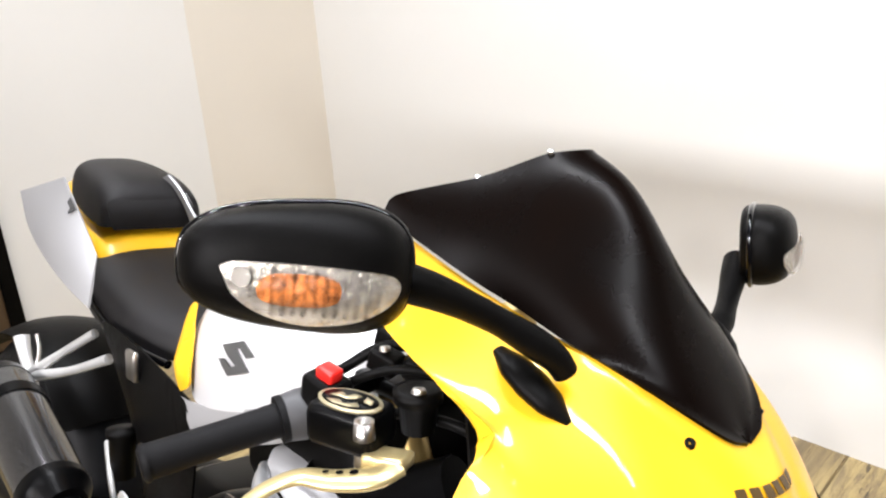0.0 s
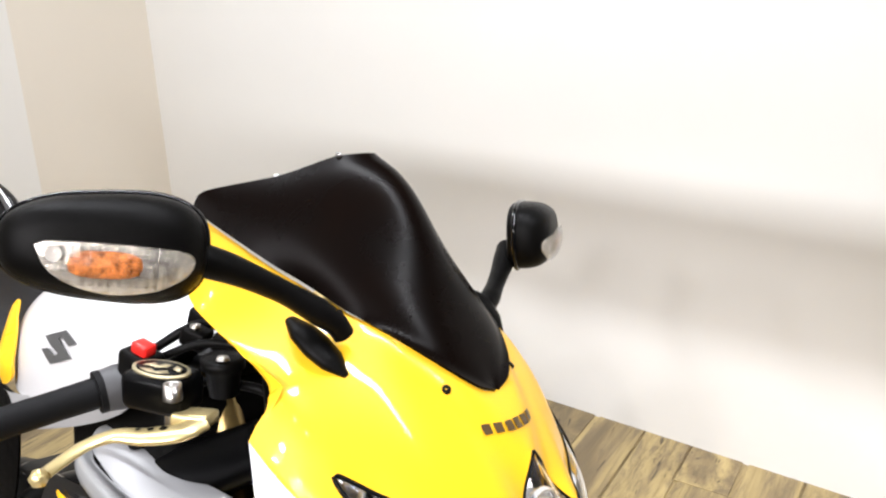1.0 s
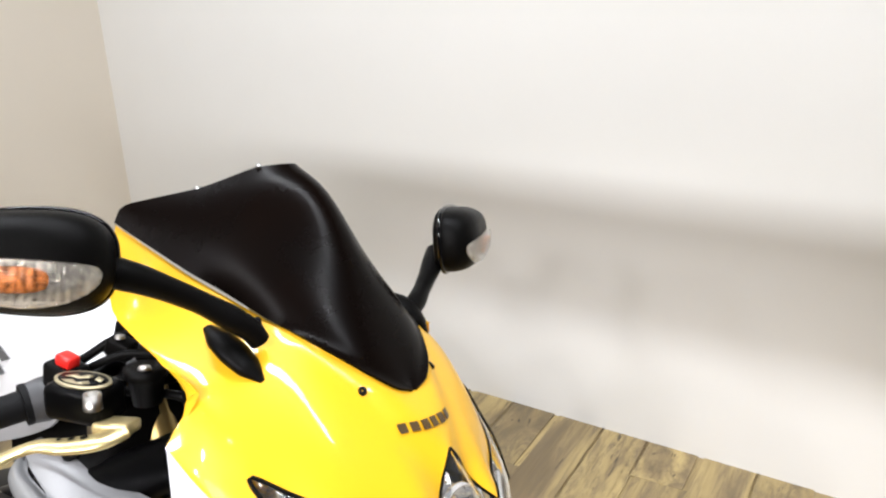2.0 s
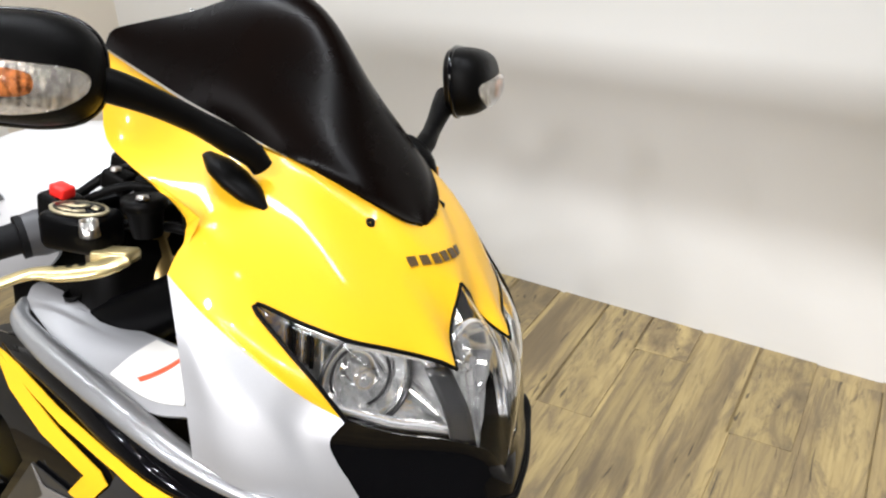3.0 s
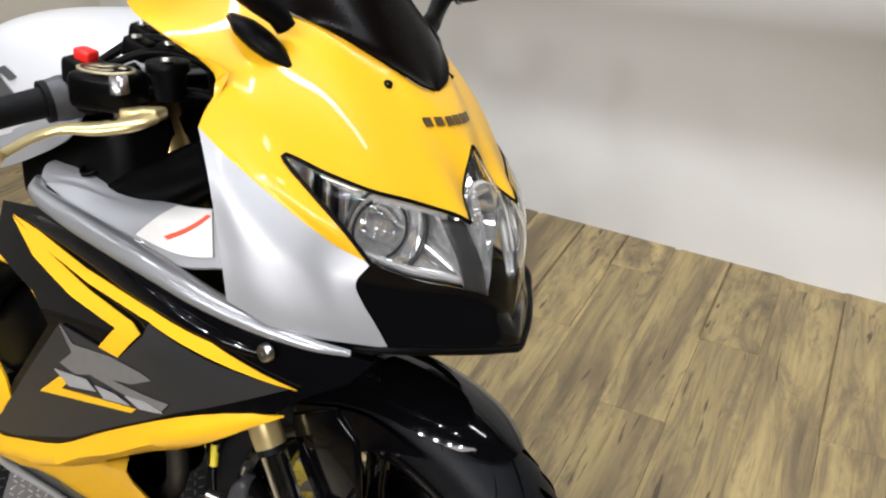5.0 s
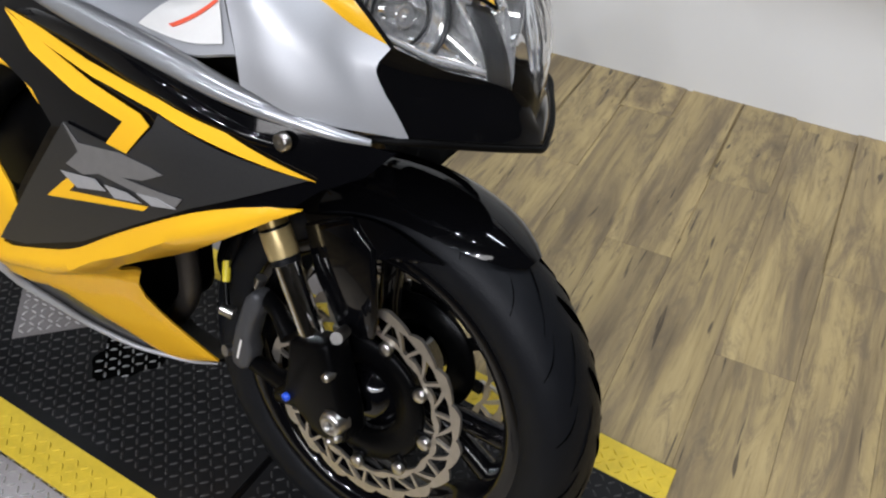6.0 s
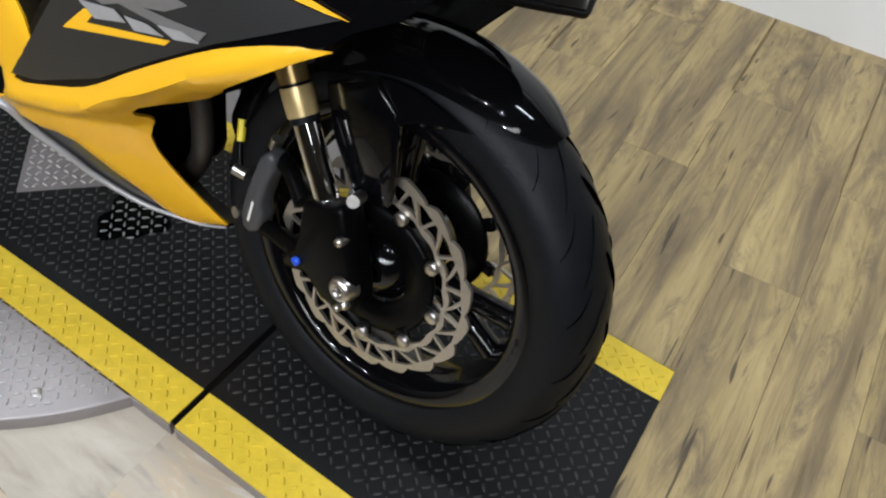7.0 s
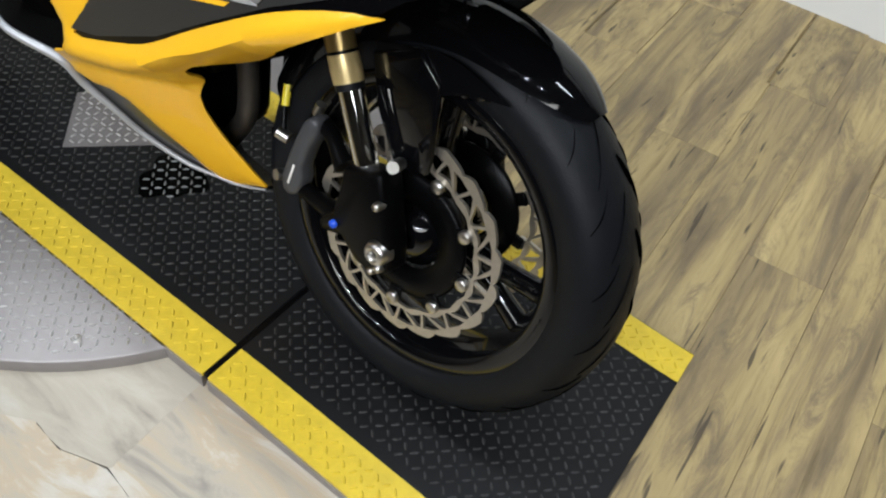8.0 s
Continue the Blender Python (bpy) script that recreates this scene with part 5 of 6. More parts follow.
    part("hose_tag", tube([(-0.2265, s * 0.089, 0.400), (-0.2315, s * 0.0805, 0.428)], 0.0062, 10, 3), M_YTAG, caliper, "yellow hose tag")

# fender
angles = np.radians(np.linspace(50, 158, 40))
acr = np.linspace(-1, 1, 21)
fg = np.zeros((40, 21, 3))
for i, a in enumerate(angles):
    t = i / 39
    half = 0.0745 * (1 - (1 - min(1.0, (t + 0.012) / 0.26)) ** 2.4) ** 0.55
    drop = (0.030 + 0.030 * min(1, 2 * t)) * (half / 0.0745) ** 0.8
    for j, s in enumerate(acr):
        r = 0.3205 - 0.006 * max(0.0, 1 - t / 0.1) ** 2 - drop * abs(s) ** 2.2
        fg[i, j] = (r * math.cos(a), half * s * (1 - 0.08 * abs(s) ** 4), r * math.sin(a))
fender = front_part("front_fender", sheet([fg], 0.003, (0, 0, 1)), M_BLACK, "gloss black front fender")
for s in (-1, 1):
    wing = coons([(0.12, s * 0.074, 0.238), (0.03, s * 0.079, 0.268), (-0.08, s * 0.078, 0.25)], [(0.07, s * 0.082, 0.235), (0.01, s * 0.084, 0.215), (-0.05, s * 0.084, 0.20)], [(0.12, s * 0.074, 0.238), (0.07, s * 0.082, 0.235)], [(-0.08, s * 0.078, 0.25), (-0.05, s * 0.084, 0.20)], 16, 6)
    part("fender_wing", sheet([wing], 0.003, (0, s, 0)), M_BLACK, fender)

# ---- handlebar ----
GRIP_IN, GRIP_OUT = (-0.302, -0.240, 0.915), (-0.332, -0.362, 0.890)
for s in (-1, 1):
    def side_of(p):
        return (p[0], p[1] * -s, p[2])
    bar = part("handlebar", tube([side_of((-0.288, -0.125, 0.945)), side_of((-0.295, -0.20, 0.922)), side_of(GRIP_IN), side_of(GRIP_OUT)], 0.0115, 16), M_FRAME, bike, "black clip-on handlebar")
    part("grip", tube([side_of(GRIP_IN), side_of((-0.317, -0.30, 0.9025)), side_of(GRIP_OUT)], [0.0180, 0.0172, 0.0172, 0.0178], 20, 16), M_GRIP, bar, "black rubber grip")
    part("grip_flange", tube([side_of((-0.3005, -0.234, 0.9162)), side_of((-0.3022, -0.2405, 0.9149))], 0.0245, 24, 3), M_GRIP, bar)
    part("bar_end", tube([side_of((-0.332, -0.362, 0.890)), side_of((-0.3335, -0.369, 0.8886))], [0.0195, 0.019, 0.014], 20, 5), M_GRIP, bar)
    part("throttle_tube", tube([side_of((-0.292, -0.205, 0.921)), side_of((-0.300, -0.234, 0.9162))], [0.0255, 0.0265, 0.024], 22, 7), M_CALIPER, bar, "grey throttle housing")
bar_r = part("switch_block", box(-0.022, -0.017, -0.030, 0.022, 0.017, 0.030, 0.006), M_PLASTIC, bike, "black switch block with a red stop button")
bar_r.matrix_local = pose(-0.270, -0.205, 0.936, 8, 14, 12)
part("stop_button", moved(box(-0.0115, -0.009, 0.0, 0.0115, 0.009, 0.014, 0.003), pose(0.004, -0.002, 0.029)), M_RED, bar_r, "red stop button")
part("starter_button", box(0.012, -0.021, -0.018, 0.020, -0.016, -0.006, 0.002), M_PLASTIC, bar_r)
master = part("brake_master", box(-0.037, -0.024, -0.022, 0.037, 0.026, 0.020, 0.009), M_FRAME, bike, "black brake master cylinder with an oval badge")
master.matrix_local = pose(-0.205, -0.218, 0.937, 8, 4, 22)
oval = [(0.034 * math.cos(t), 0.0195 * math.sin(t)) for t in np.linspace(0, 2 * math.pi, 32, endpoint=False)]
M_BADGE = material("badge_gold", (0.50, 0.44, 0.28), 0.4, 0.6, 0, 60, 0.4, 0.8)
badge = part("badge", prism(oval, 0.0195, 0.0225, "z"), M_BADGE, master, "gold-rimmed oval badge")
part("badge_face", prism([(a * 0.88, b * 0.84) for a, b in oval], 0.0222, 0.0231, "z"), M_FRAME, master, "black badge face")
for o in ([(-0.022, -0.002), (-0.014, 0.008), (-0.006, 0.003), (-0.002, 0.010), (0.008, 0.009), (0.004, 0.002), (-0.004, -0.002), (-0.012, -0.001)], [(-0.020, -0.010), (-0.008, -0.006), (0.0, -0.011), (0.010, -0.004), (0.016, -0.009), (0.006, -0.014), (-0.010, -0.014)], [(0.012, 0.010), (0.022, 0.006), (0.024, -0.002), (0.014, 0.001)]):
    part("badge_shape", prism(o, 0.0229, 0.0236, "z"), M_BADGE, master, "gold emblem shape")
part("pivot_bolt", lathe([(0.016, 0), (0.018, 0.005), (0.026, 0.0055), (0.027, 0.009), (0.010, 0.010)], 18, "z"), M_STEEL, master).matrix_local = pose(0.034, -0.028, -0.004)
LEVER = [(-0.148, -0.210, 0.911), (-0.150, -0.234, 0.905), (-0.172, -0.257, 0.901), (-0.198, -0.275, 0.900), (-0.204, -0.303, 0.895), (-0.197, -0.333, 0.887), (-0.190, -0.350, 0.883)]
lever = part("brake_lever", tube(LEVER, [0.019, 0.0175, 0.0155, 0.0125, 0.0105, 0.0095, 0.0095], 12, 44, squash=0.42), M_LEVER, bike, "gold anodised brake lever with holes")
part("lever_end", moved(lathe([(-0.009, 0), (-0.007, 0.006), (0, 0.0095), (0.007, 0.006), (0.009, 0)], 16, "z"), pose(-0.187, -0.356, 0.882)), M_LEVER, lever)
for k in range(3):
    p = spline(LEVER, 40)[9 + 3 * k]
    part("lever_hole", moved(lathe([(0, 0), (0.0006, 0.0042 - 0.0007 * k)], 14, "z"), pose(p[0], p[1], p[2] + 0.0072, 8, 0, 0)), M_FRAME, lever, "drilled hole")
part("lever_bolt", moved(lathe([(-0.012, 0.006), (0.013, 0.006), (0.014, 0.0095), (0.020, 0.0095), (0.021, 0)], 18, "z"), pose(-0.184, -0.221, 0.909)), M_STEEL, lever, "steel pivot bolt")
part("lever_perch", moved(box(-0.022, -0.016, -0.008, 0.020, 0.016, 0.006, 0.004), pose(-0.158, -0.208, 0.914, 0, 0, 30)), M_LEVER, lever, "gold perch")
part("reservoir", moved(lathe([(-0.022, 0.0), (-0.022, 0.016), (0.008, 0.020), (0.010, 0.024), (0.020, 0.024), (0.022, 0.018), (0.022, 0)], 24, "z"), pose(-0.178, -0.160, 0.945, 6, 6, 0)), M_PLASTIC, bike, "black fluid reservoir")
part("reservoir_screw", moved(lathe([(0, 0), (0.003, 0.003), (0.004, 0.006), (0, 0.0075)], 12, "z"), pose(-0.165, -0.170, 0.966)), M_STEEL, bike)
part("upper_clamp", box(-0.33, -0.135, 0.925, -0.215, 0.135, 0.945, 0.008), M_FRAME, bike, "black upper fork clamp")
part("lower_clamp", box(-0.26, -0.135, 0.700, -0.15, 0.135, 0.735, 0.008), M_FRAME, bike, "black lower fork clamp")
for o, r in (([(-0.30, -0.17, 0.955), (-0.26, -0.13, 0.985), (-0.20, -0.09, 0.965), (-0.15, -0.07, 0.90)], 0.006), ([(-0.27, -0.19, 0.95), (-0.22, -0.15, 0.972), (-0.17, -0.11, 0.955), (-0.12, -0.08, 0.88)], 0.005), ([(-0.255, -0.185, 0.925), (-0.20, -0.15, 0.93), (-0.14, -0.12, 0.92), (-0.10, -0.10, 0.86)], 0.0055)):
    part("cable", tube(o, r, 10, 28), M_PLASTIC, bike, "black control cable")
for x, y, z in ((-0.245, -0.150, 0.975), (-0.215, -0.128, 0.968), (-0.275, -0.120, 0.988)):
    part("clamp_piece", moved(box(-0.016, -0.012, -0.012, 0.016, 0.012, 0.012, 0.004), pose(x, y, z, 10, 20, 25)), M_PLASTIC, bike)
    part("clamp_screw", moved(lathe([(0, 0), (0.003, 0.003), (0.004, 0.0055), (0, 0.006)], 12, "z"), pose(x + 0.004, y - 0.004, z + 0.012)), M_STEEL, bike)

# ---- tank, seat and tail ----


def loft(sections, n=28, crown=2.4):
    """A rounded body from (x, half width, low, high) sections, open below."""
    g = np.zeros((len(sections), n, 3))
    for i, (x, w, lo, hi) in enumerate(sections):
        for j in range(n):
            a = math.pi * j / (n - 1)
            c, s = math.cos(a), math.sin(a)
            g[i, j] = (x, -w * math.copysign(abs(c) ** (2 / crown), c), lo + (hi - lo) * abs(s) ** (2 / crown))
    return g


def smooth_sections(rows, n):
    r = np.array(rows, float)
    t = np.linspace(0, 1, len(r))
    u = np.linspace(0, 1, n)
    cols = []
    for k in range(4):
        cols.append(spline(np.stack([t * 3, r[:, k], 0 * t], 1), 200))
    return [tuple(float(np.interp(v * 3, c[:, 0], c[:, 1])) for c in cols) for v in u]


tank_rows = [(-0.33, 0.10, 0.90, 0.955), (-0.36, 0.135, 0.895, 0.985), (-0.45, 0.158, 0.87, 1.010), (-0.58, 0.168, 0.835, 1.012), (-0.70, 0.160, 0.815, 0.995), (-0.80, 0.125, 0.82, 0.960), (-0.87, 0.085, 0.83, 0.915), (-0.885, 0.06, 0.83, 0.86)]
tank = part("fuel_tank", sheet([loft(smooth_sections(tank_rows, 40), 36, 2.7)], 0.003, (0, 0, 1)), M_TANK, bike, "silver fuel tank with a dark emblem and yellow inserts")


def on_tank(x, z):
    w = np.interp(-x, [0.45, 0.58, 0.70, 0.80], [0.158, 0.168, 0.160, 0.125])
    lo, hi = np.interp(-x, [0.45, 0.58, 0.70, 0.80], [0.87, 0.835, 0.815, 0.82]), np.interp(-x, [0.45, 0.58, 0.70, 0.80], [1.010, 1.012, 0.995, 0.96])
    q = min(0.97, max(0.0, (z - lo) / (hi - lo)))
    s = q ** 1.35
    return (x, -w * (max(0.0, 1 - s * s) ** 0.5) ** (2 / 2.7) - 0.005, z)


M_EMBLEM = material("tank_emblem", (0.07, 0.07, 0.07), 0.4, 0.2, 0.2, 60, 0.4, 0.7)
for o in ([(-0.608, 0.901), (-0.587, 0.906), (-0.566, 0.899), (-0.555, 0.903), (-0.604, 0.920), (-0.549, 0.936), (-0.513, 0.923), (-0.531, 0.917), (-0.553, 0.926), (-0.562, 0.923), (-0.520, 0.902), (-0.572, 0.886)],):
    part("emblem", flat_panel(o, on_tank, 0.0008, 0, 0.02, 0.02, False), M_EMBLEM, tank, "dark grey tank emblem")
part("tank_insert", flat_panel([(-0.80, 0.935), (-0.765, 0.945), (-0.725, 0.905), (-0.705, 0.845), (-0.745, 0.822), (-0.785, 0.84), (-0.80, 0.89)], lambda a, b: (a, -0.168 + 0.35 * max(0, b - 0.86) + 0.3 * max(0, -a - 0.74), b), 0.004, 0.008, 0.02, 0.02), M_YELLOW, tank, "yellow insert beside the tank")
part("tank_skirt", flat_panel([(-0.34, 0.905), (-0.45, 0.875), (-0.58, 0.838), (-0.70, 0.815), (-0.78, 0.81), (-0.74, 0.76), (-0.58, 0.79), (-0.40, 0.85)], lambda a, b: (a, -0.166, b), 0.004, 0.004, 0.02, 0.04), M_SILVER, tank)
frame_spar = part("frame_spar", tube([(-0.22, -0.07, 0.83), (-0.40, -0.120, 0.74), (-0.65, -0.140, 0.64), (-0.85, -0.125, 0.50)], [0.028, 0.034, 0.036, 0.034], 14, 24, squash=1.3), M_FRAME, bike, "satin black frame spar")
part("frame_spar", tube([(-0.22, 0.07, 0.83), (-0.40, 0.120, 0.74), (-0.65, 0.140, 0.64), (-0.85, 0.125, 0.50)], [0.028, 0.034, 0.036, 0.034], 14, 24, squash=1.3), M_FRAME, bike, "satin black frame spar")
part("side_cover", flat_panel([(-0.70, 0.81), (-0.80, 0.83), (-0.93, 0.85), (-1.10, 0.86), (-1.05, 0.80), (-0.96, 0.70), (-0.90, 0.58), (-0.82, 0.52), (-0.74, 0.60), (-0.70, 0.72)], lambda a, b: (a, -0.165, b), 0.004, 0.01, 0.03, 0.04), M_PLASTIC, bike, "black side cover")
part("cover_latch", box(-0.925, -0.186, 0.800, -0.885, -0.176, 0.850, 0.004), M_STEEL, bike, "small metal latch")

seat_rows = [(-0.90, 0.075, 0.815, 0.855), (-0.93, 0.105, 0.815, 0.872), (-1.02, 0.140, 0.83, 0.895), (-1.15, 0.150, 0.85, 0.925), (-1.26, 0.148, 0.88, 0.962), (-1.31, 0.125, 0.90, 0.978), (-1.325, 0.09, 0.905, 0.965)]
part("rider_seat", sheet([loft(smooth_sections(seat_rows, 30), 30, 3.0)], 0.004, (0, 0, 1)), M_SEAT, bike, "black vinyl rider seat")
pil_rows = [(-1.275, 0.075, 1.010, 1.045), (-1.285, 0.100, 1.010, 1.078), (-1.32, 0.106, 1.014, 1.104), (-1.40, 0.106, 1.03, 1.125), (-1.52, 0.094, 1.055, 1.140), (-1.585, 0.067, 1.07, 1.132), (-1.60, 0.04, 1.075, 1.11)]
pillion = part("pillion_seat", sheet([loft(smooth_sections(pil_rows, 30), 30, 3.2)], 0.004, (0, 0, 1)), M_SEAT, bike, "black vinyl pillion pad")
part("seat_front", flat_panel([(-0.084, 1.004), (0.078, 1.004), (0.086, 1.035), (0.076, 1.066), (-0.080, 1.066), (-0.092, 1.035)], lambda a, b: (-1.276 - 0.25 * max(0, b - 1.045), a, b), 0.006, 0.007, 0.02, 0.03, True, (1, 0, 0)), M_SEAT, pillion, "black padded front of the pillion pad")
cowl_rows = [(-1.26, 0.105, 0.94, 0.958), (-1.28, 0.118, 0.94, 0.985), (-1.33, 0.122, 0.95, 1.012), (-1.45, 0.118, 0.97, 1.045), (-1.62, 0.098, 1.0, 1.085), (-1.70, 0.07, 1.03, 1.09)]
tail = part("tail_cowl", sheet([loft(smooth_sections(cowl_rows, 24), 26, 2.6)], 0.004, (0, 0, 1)), M_YELLOW, bike, "yellow centre of the tail cowl")
ts = coons([(-0.935, -0.138, 0.820), (-1.010, -0.140, 0.833), (-1.124, -0.136, 0.857), (-1.227, -0.128, 0.892), (-1.305, -0.115, 0.941)], [(-0.985, -0.104, 0.890), (-1.043, -0.100, 0.925), (-1.103, -0.100, 0.967), (-1.145, -0.096, 0.990)], [(-0.935, -0.138, 0.820), (-0.952, -0.124, 0.858), (-0.985, -0.104, 0.890)], [(-1.305, -0.115, 0.941), (-1.225, -0.104, 0.966), (-1.145, -0.096, 0.990)], 30, 14, 0.008, (0, -0.8, 0.5))
for s in (1, -1):
    flank_panel = part("tail_side", sheet([ts * np.array((1, s, 1))], 0.004, (0, -0.8 * s, 0.5)), M_SILVER, bike, "silver tail side panel")
    mark = [(-1.099, 0.964), (-1.084, 0.966), (-1.072, 0.944), (-1.086, 0.942)]
    part("tail_mark", flat_panel(mark, lambda a, b: tuple(ts.reshape(-1, 3)[np.argmin((ts[..., 0].ravel() - a) ** 2 + (ts[..., 2].ravel() - b) ** 2)] * (1, s, 1) + np.array((0, -0.004 * s, 0.003))), 0.001, 0.0, 0.02, 0.03, True, (0, -0.8 * s, 0.5)), M_EMBLEM, flank_panel, "dark printed mark")
part("seat_edge", tube([(-0.91, -0.12, 0.815), (-1.05, -0.152, 0.835), (-1.16, -0.160, 0.868), (-1.26, -0.155, 0.91)], 0.008, 8), M_BLACK, bike)

# ---- rear wheel, exhaust and footrest ----
rear = part("rear_wheel", moved(lathe([(a * 1.5, b) for a, b in RIM], 72), pose(-1.40, 0, 0.312)), M_BLACK, bike, "black rear wheel with a wide tyre")
RT = [(-0.078, 0.220), (-0.088, 0.236), (-0.0915, 0.256), (-0.085, 0.275), (-0.065, 0.294), (-0.035, 0.306), (0, 0.310)]
part("tyre", moved(lathe(RT + [(-h, r) for h, r in RT[-2::-1]], 96), pose(-1.40, 0, 0.312)), M_RUBBER, rear, "wide black rear tyre")
part("swingarm", tube([(-0.85, -0.12, 0.45), (-1.10, -0.135, 0.40), (-1.40, -0.125, 0.315)], [0.05, 0.045, 0.035], 12, 14, squash=0.6), M_FRAME, bike, "black swingarm")
part("swingarm", tube([(-0.85, 0.12, 0.45), (-1.10, 0.135, 0.40), (-1.40, 0.125, 0.315)], [0.05, 0.045, 0.035], 12, 14, squash=0.6), M_FRAME, bike, "black swingarm")
hugger_g = np.zeros((20, 9, 3))
for i in range(20):
    a = radians(40 + 95 * i / 19)
    for j in range(9):
        s = -1 + 2 * j / 8
        r = 0.332 - 0.02 * s * s
        hugger_g[i, j] = (-1.40 + r * math.cos(a), 0.10 * s, 0.312 + r * math.sin(a))
part("rear_hugger", sheet([hugger_g], 0.003, (0, 0, 1)), M_PLASTIC, bike, "black rear hugger")

brk = part("footrest_bracket", tube([(-1.075, -0.165, 0.795), (-1.18, -0.205, 0.755), (-1.295, -0.248, 0.725)], [0.010, 0.0085, 0.012], 10, 14), M_ALU, bike, "cast aluminium footrest and exhaust bracket")
part("strut", tube([(-1.15, -0.165, 0.828), (-1.23, -0.21, 0.775), (-1.295, -0.248, 0.728)], [0.009, 0.008, 0.012], 10, 14), M_ALU, brk)
part("strut", tube([(-1.295, -0.248, 0.728), (-1.25, -0.252, 0.70), (-1.205, -0.262, 0.648)], [0.014, 0.011, 0.014], 10, 14), M_ALU, brk)
part("footpeg", tube([(-1.30, -0.245, 0.73), (-1.335, -0.245, 0.755), (-1.365, -0.244, 0.79)], [0.012, 0.012, 0.016], 10, 12, squash=0.5), M_ALU, brk, "folded aluminium footpeg")
part("bracket_bolt", tube([(-1.205, -0.272, 0.652), (-1.203, -0.285, 0.652)], 0.011, 14, 3), M_STEEL, brk)
part("peg_spring", tube([(-1.30, -0.235, 0.735), (-1.31, -0.225, 0.77), (-1.325, -0.225, 0.80)], 0.004, 8), M_STEEL, brk)


def carbon():
    m = material("carbon_weave", (0.02, 0.02, 0.021), 0.22, 0.2, 0.6)
    n, ln = m.node_tree.nodes, m.node_tree.links
    tc = n.new("ShaderNodeTexCoord")
    mp = n.new("ShaderNodeMapping")
    mp.inputs["Rotation"].default_value, mp.inputs["Scale"].default_value = (0.6, 0.5, 0.78), (170, 170, 170)
    ch = n.new("ShaderNodeTexChecker")
    ch.inputs["Color1"].default_value, ch.inputs["Color2"].default_value, ch.inputs["Scale"].default_value = (0.008, 0.008, 0.008, 1), (0.030, 0.030, 0.031, 1), 1.0
    ln.new(tc.outputs["Object"], mp.inputs["Vector"])
    ln.new(mp.outputs[0], ch.inputs["Vector"])
    ln.new(ch.outputs["Color"], n["Principled BSDF"].inputs["Base Color"])
    return m


M_WEAVE = carbon()
can = part("silencer", tube([(-1.26, -0.30, 0.715), (-1.10, -0.30, 0.672), (-0.93, -0.30, 0.625)], [0.052, 0.057, 0.057, 0.055], 32, 20), M_WEAVE, bike, "carbon fibre silencer with dark end caps")
part("end_cap", tube([(-1.26, -0.30, 0.715), (-1.30, -0.30, 0.726), (-1.325, -0.30, 0.733)], [0.053, 0.046, 0.024], 28, 10), M_FRAME, can)
part("end_cap", tube([(-0.945, -0.30, 0.629), (-0.925, -0.30, 0.6235), (-0.895, -0.295, 0.615)], [0.057, 0.058, 0.038], 28, 10), M_FRAME, can)
part("clamp_band", tube([(-1.195, -0.30, 0.698), (-1.165, -0.30, 0.690)], 0.0585, 32, 3), M_FRAME, can)
part("link_pipe", tube([(-0.91, -0.295, 0.62), (-0.84, -0.28, 0.58), (-0.80, -0.22, 0.46), (-0.78, -0.14, 0.32)], 0.027, 16, 24), M_FRAME, can, "dark exhaust pipe")
part("heel_plate", flat_panel([(-0.82, 0.60), (-0.90, 0.62), (-0.93, 0.52), (-0.90, 0.40), (-0.84, 0.38)], lambda a, b: (a, -0.21, b), 0.004, 0.003, 0.02, 0.04), M_ALU, bike, "aluminium heel plate")
part("rear_hose", tube([(-1.12, -0.16, 0.60), (-1.02, -0.19, 0.66), (-0.94, -0.21, 0.62), (-0.93, -0.20, 0.52)], 0.005, 8, 24), M_ALU, bike, "braided brake hose")
part("rear_reservoir", moved(lathe([(-0.04, 0.0), (-0.04, 0.02), (0.03, 0.022), (0.035, 0.026), (0.045, 0.026), (0.047, 0)], 18, "z"), pose(-0.955, -0.185, 0.66)), M_PLASTIC, bike, "black rear fluid reservoir")

# ---- engine bay ----
part("engine", box(-0.80, -0.15, 0.42, -0.40, 0.15, 0.66, 0.04), M_FRAME, bike, "dark engine block inside the fairing")
part("radiator", box(-0.385, -0.12, 0.40, -0.355, 0.12, 0.66, 0.008), M_PLASTIC, bike, "black radiator")
part("oil_sump", box(-0.72, -0.06, 0.25, -0.42, 0.06, 0.45, 0.03), M_FRAME, bike, "dark oil sump")
part("exhaust_header", tube([(-0.38, -0.07, 0.50), (-0.335, -0.075, 0.44), (-0.335, -0.07, 0.34), (-0.40, -0.05, 0.26)], 0.017, 12, 20), M_DARKSTEEL, bike, "dull steel exhaust header")
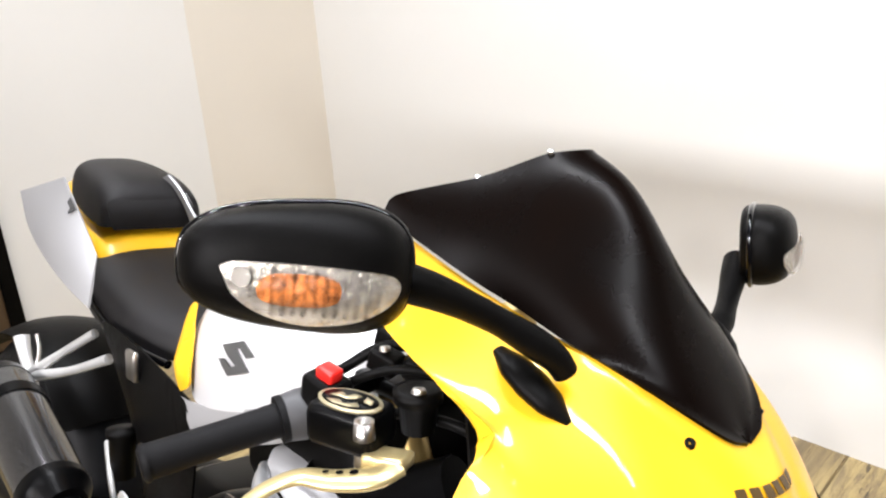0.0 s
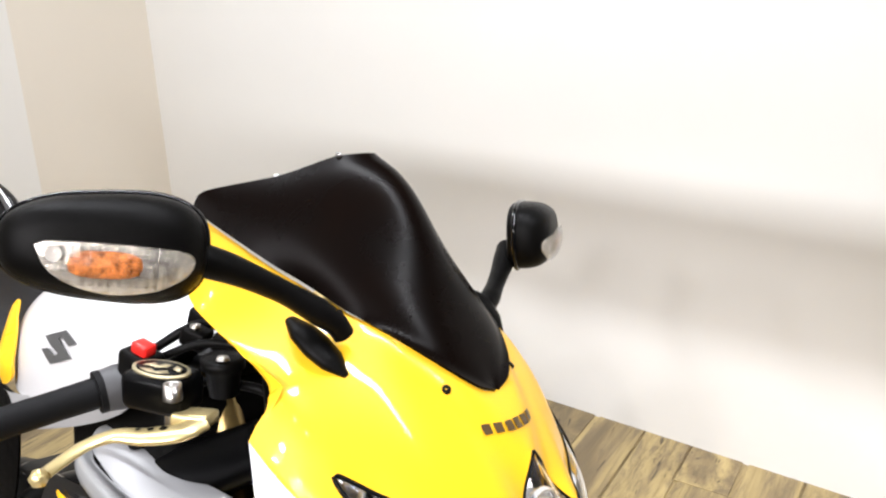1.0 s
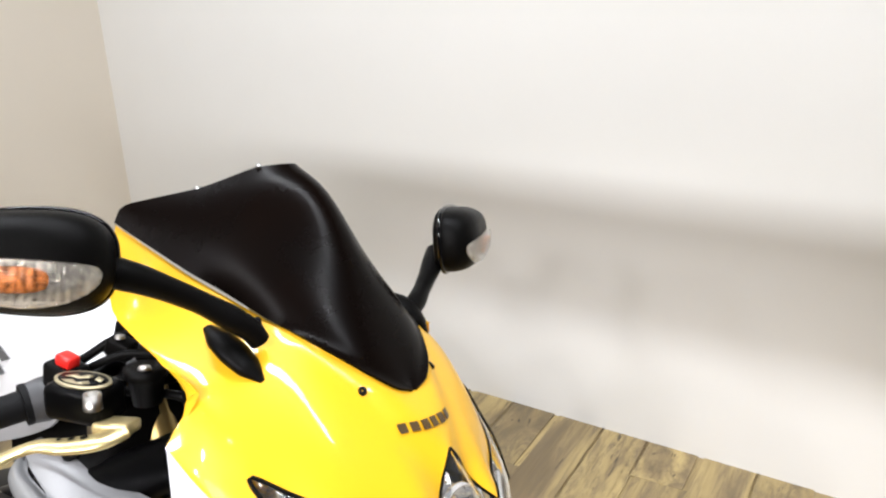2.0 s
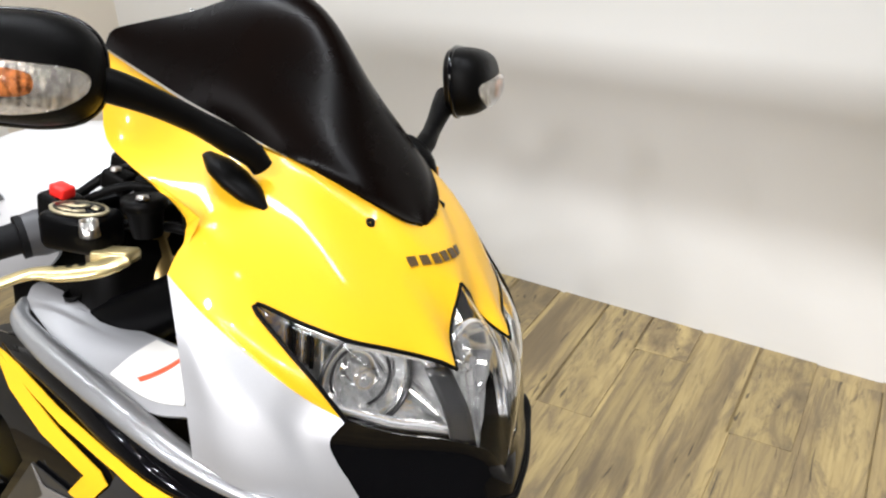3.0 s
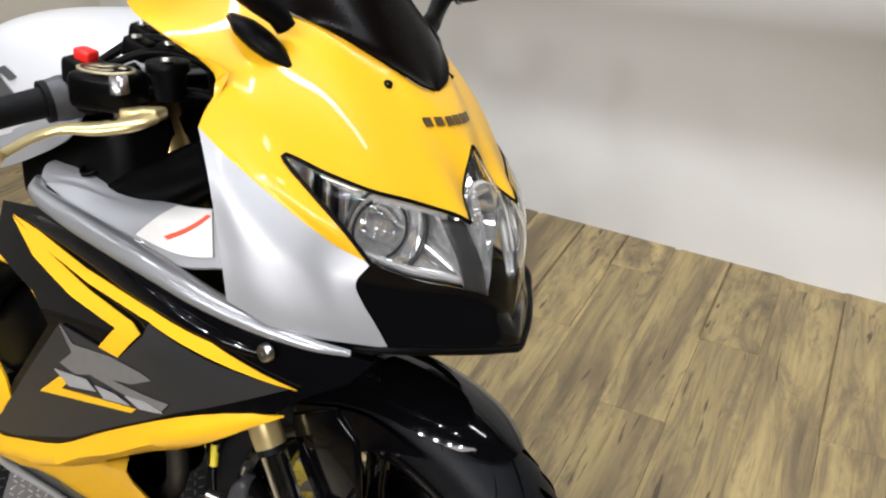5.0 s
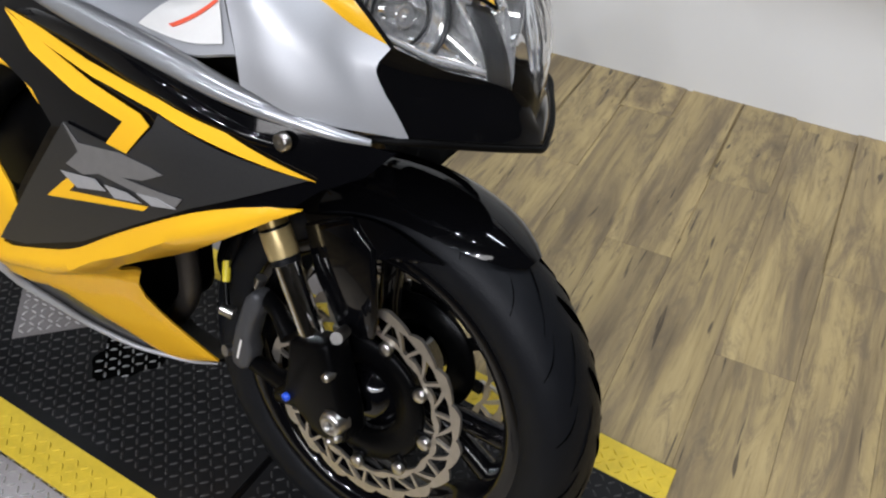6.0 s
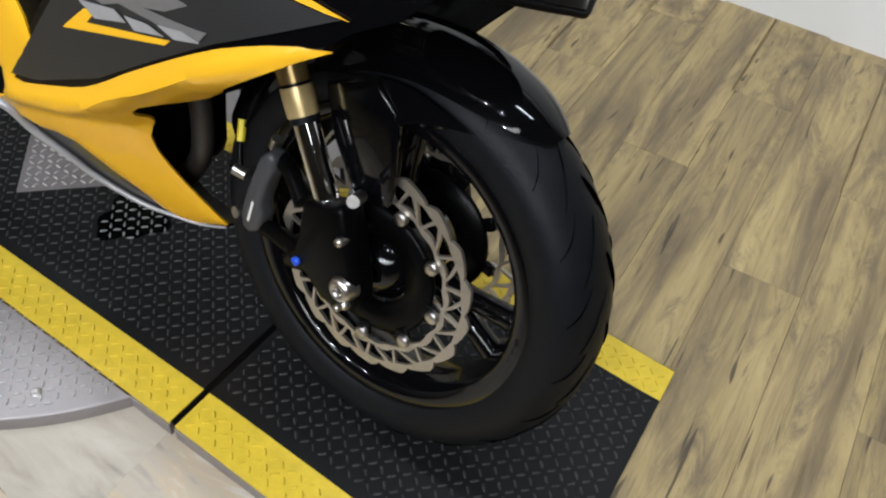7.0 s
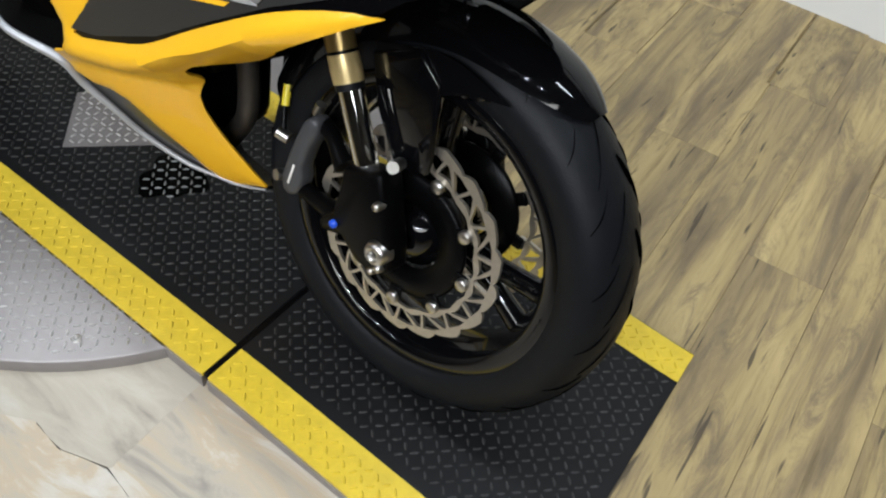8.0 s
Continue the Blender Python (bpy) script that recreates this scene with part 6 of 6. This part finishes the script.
part("wire_tag", box(-0.235, -0.20, 0.535, -0.222, -0.195, 0.555, 0.002), M_STICKER, bike, "small white wire tag")
part("bracket_piece", box(-0.30, -0.215, 0.505, -0.285, -0.205, 0.52, 0.002), M_BADGE, bike)
part("air_box", box(-0.62, -0.13, 0.72, -0.34, 0.13, 0.88, 0.03), M_PLASTIC, bike)
part("side_stand", tube([(-0.78, 0.17, 0.34), (-0.80, 0.26, 0.16), (-0.815, 0.325, 0.086)], [0.014, 0.012, 0.012], 12, 12), M_FRAME, bike, "black side stand")
part("stand_foot", moved(box(-0.03, -0.02, 0, 0.03, 0.02, 0.010, 0.003), pose(-0.815, 0.33, 0.080, 12.19, 0, 0)), M_FRAME, bike)

# ---- the sub-assemblies set on the frame ----


def settle(names, x, y, z, rx, ry, rz, size, pick=None):
    """Moves every part of those names, as one sub-assembly, to its place on the machine."""
    m = pose(x, y, z, rx, ry, rz) @ Matrix.Scale(size, 4)
    found = [ob for ob in bike.children if ob.name.split(".")[0] in names.split()]
    for ob in found if pick is None else found[pick : pick + 1]:
        ob.matrix_local = m @ ob.matrix_local


bpy.context.view_layer.update()
settle("front_wheel front_fender fork_leg", 0.0333, 0.0299, 0.0016, -0.21, -5.16, -4.67, 1.0)
settle("side_fairing lower_fairing belly_pan fairing_rail intake_panel inner_panel lower_liner lower_clamp engine radiator oil_sump exhaust_header wire_tag bracket_piece", 0.0452, 0.0024, 0.0364, -0.43, -4.91, -4.48, 0.961)
settle("handlebar switch_block brake_master brake_lever reservoir reservoir_screw upper_clamp cable clamp_piece clamp_screw", 0.0790, -0.0368, 0.1076, -0.13, -5.54, -4.76, 0.898)
settle("mirror", 0.0684, -0.0134, 0.0692, -0.20, -5.80, -4.21, 0.929, 0)
settle("mirror", 0.0892, -0.0530, 0.0745, -0.69, -5.86, -4.40, 0.933, 1)
settle("fuel_tank frame_spar air_box side_cover cover_latch rider_seat pillion_seat tail_cowl seat_edge footrest_bracket silencer heel_plate rear_hose rear_reservoir", 0.0913, -0.0433, 0.1242, 0.26, -5.80, -4.96, 0.887)
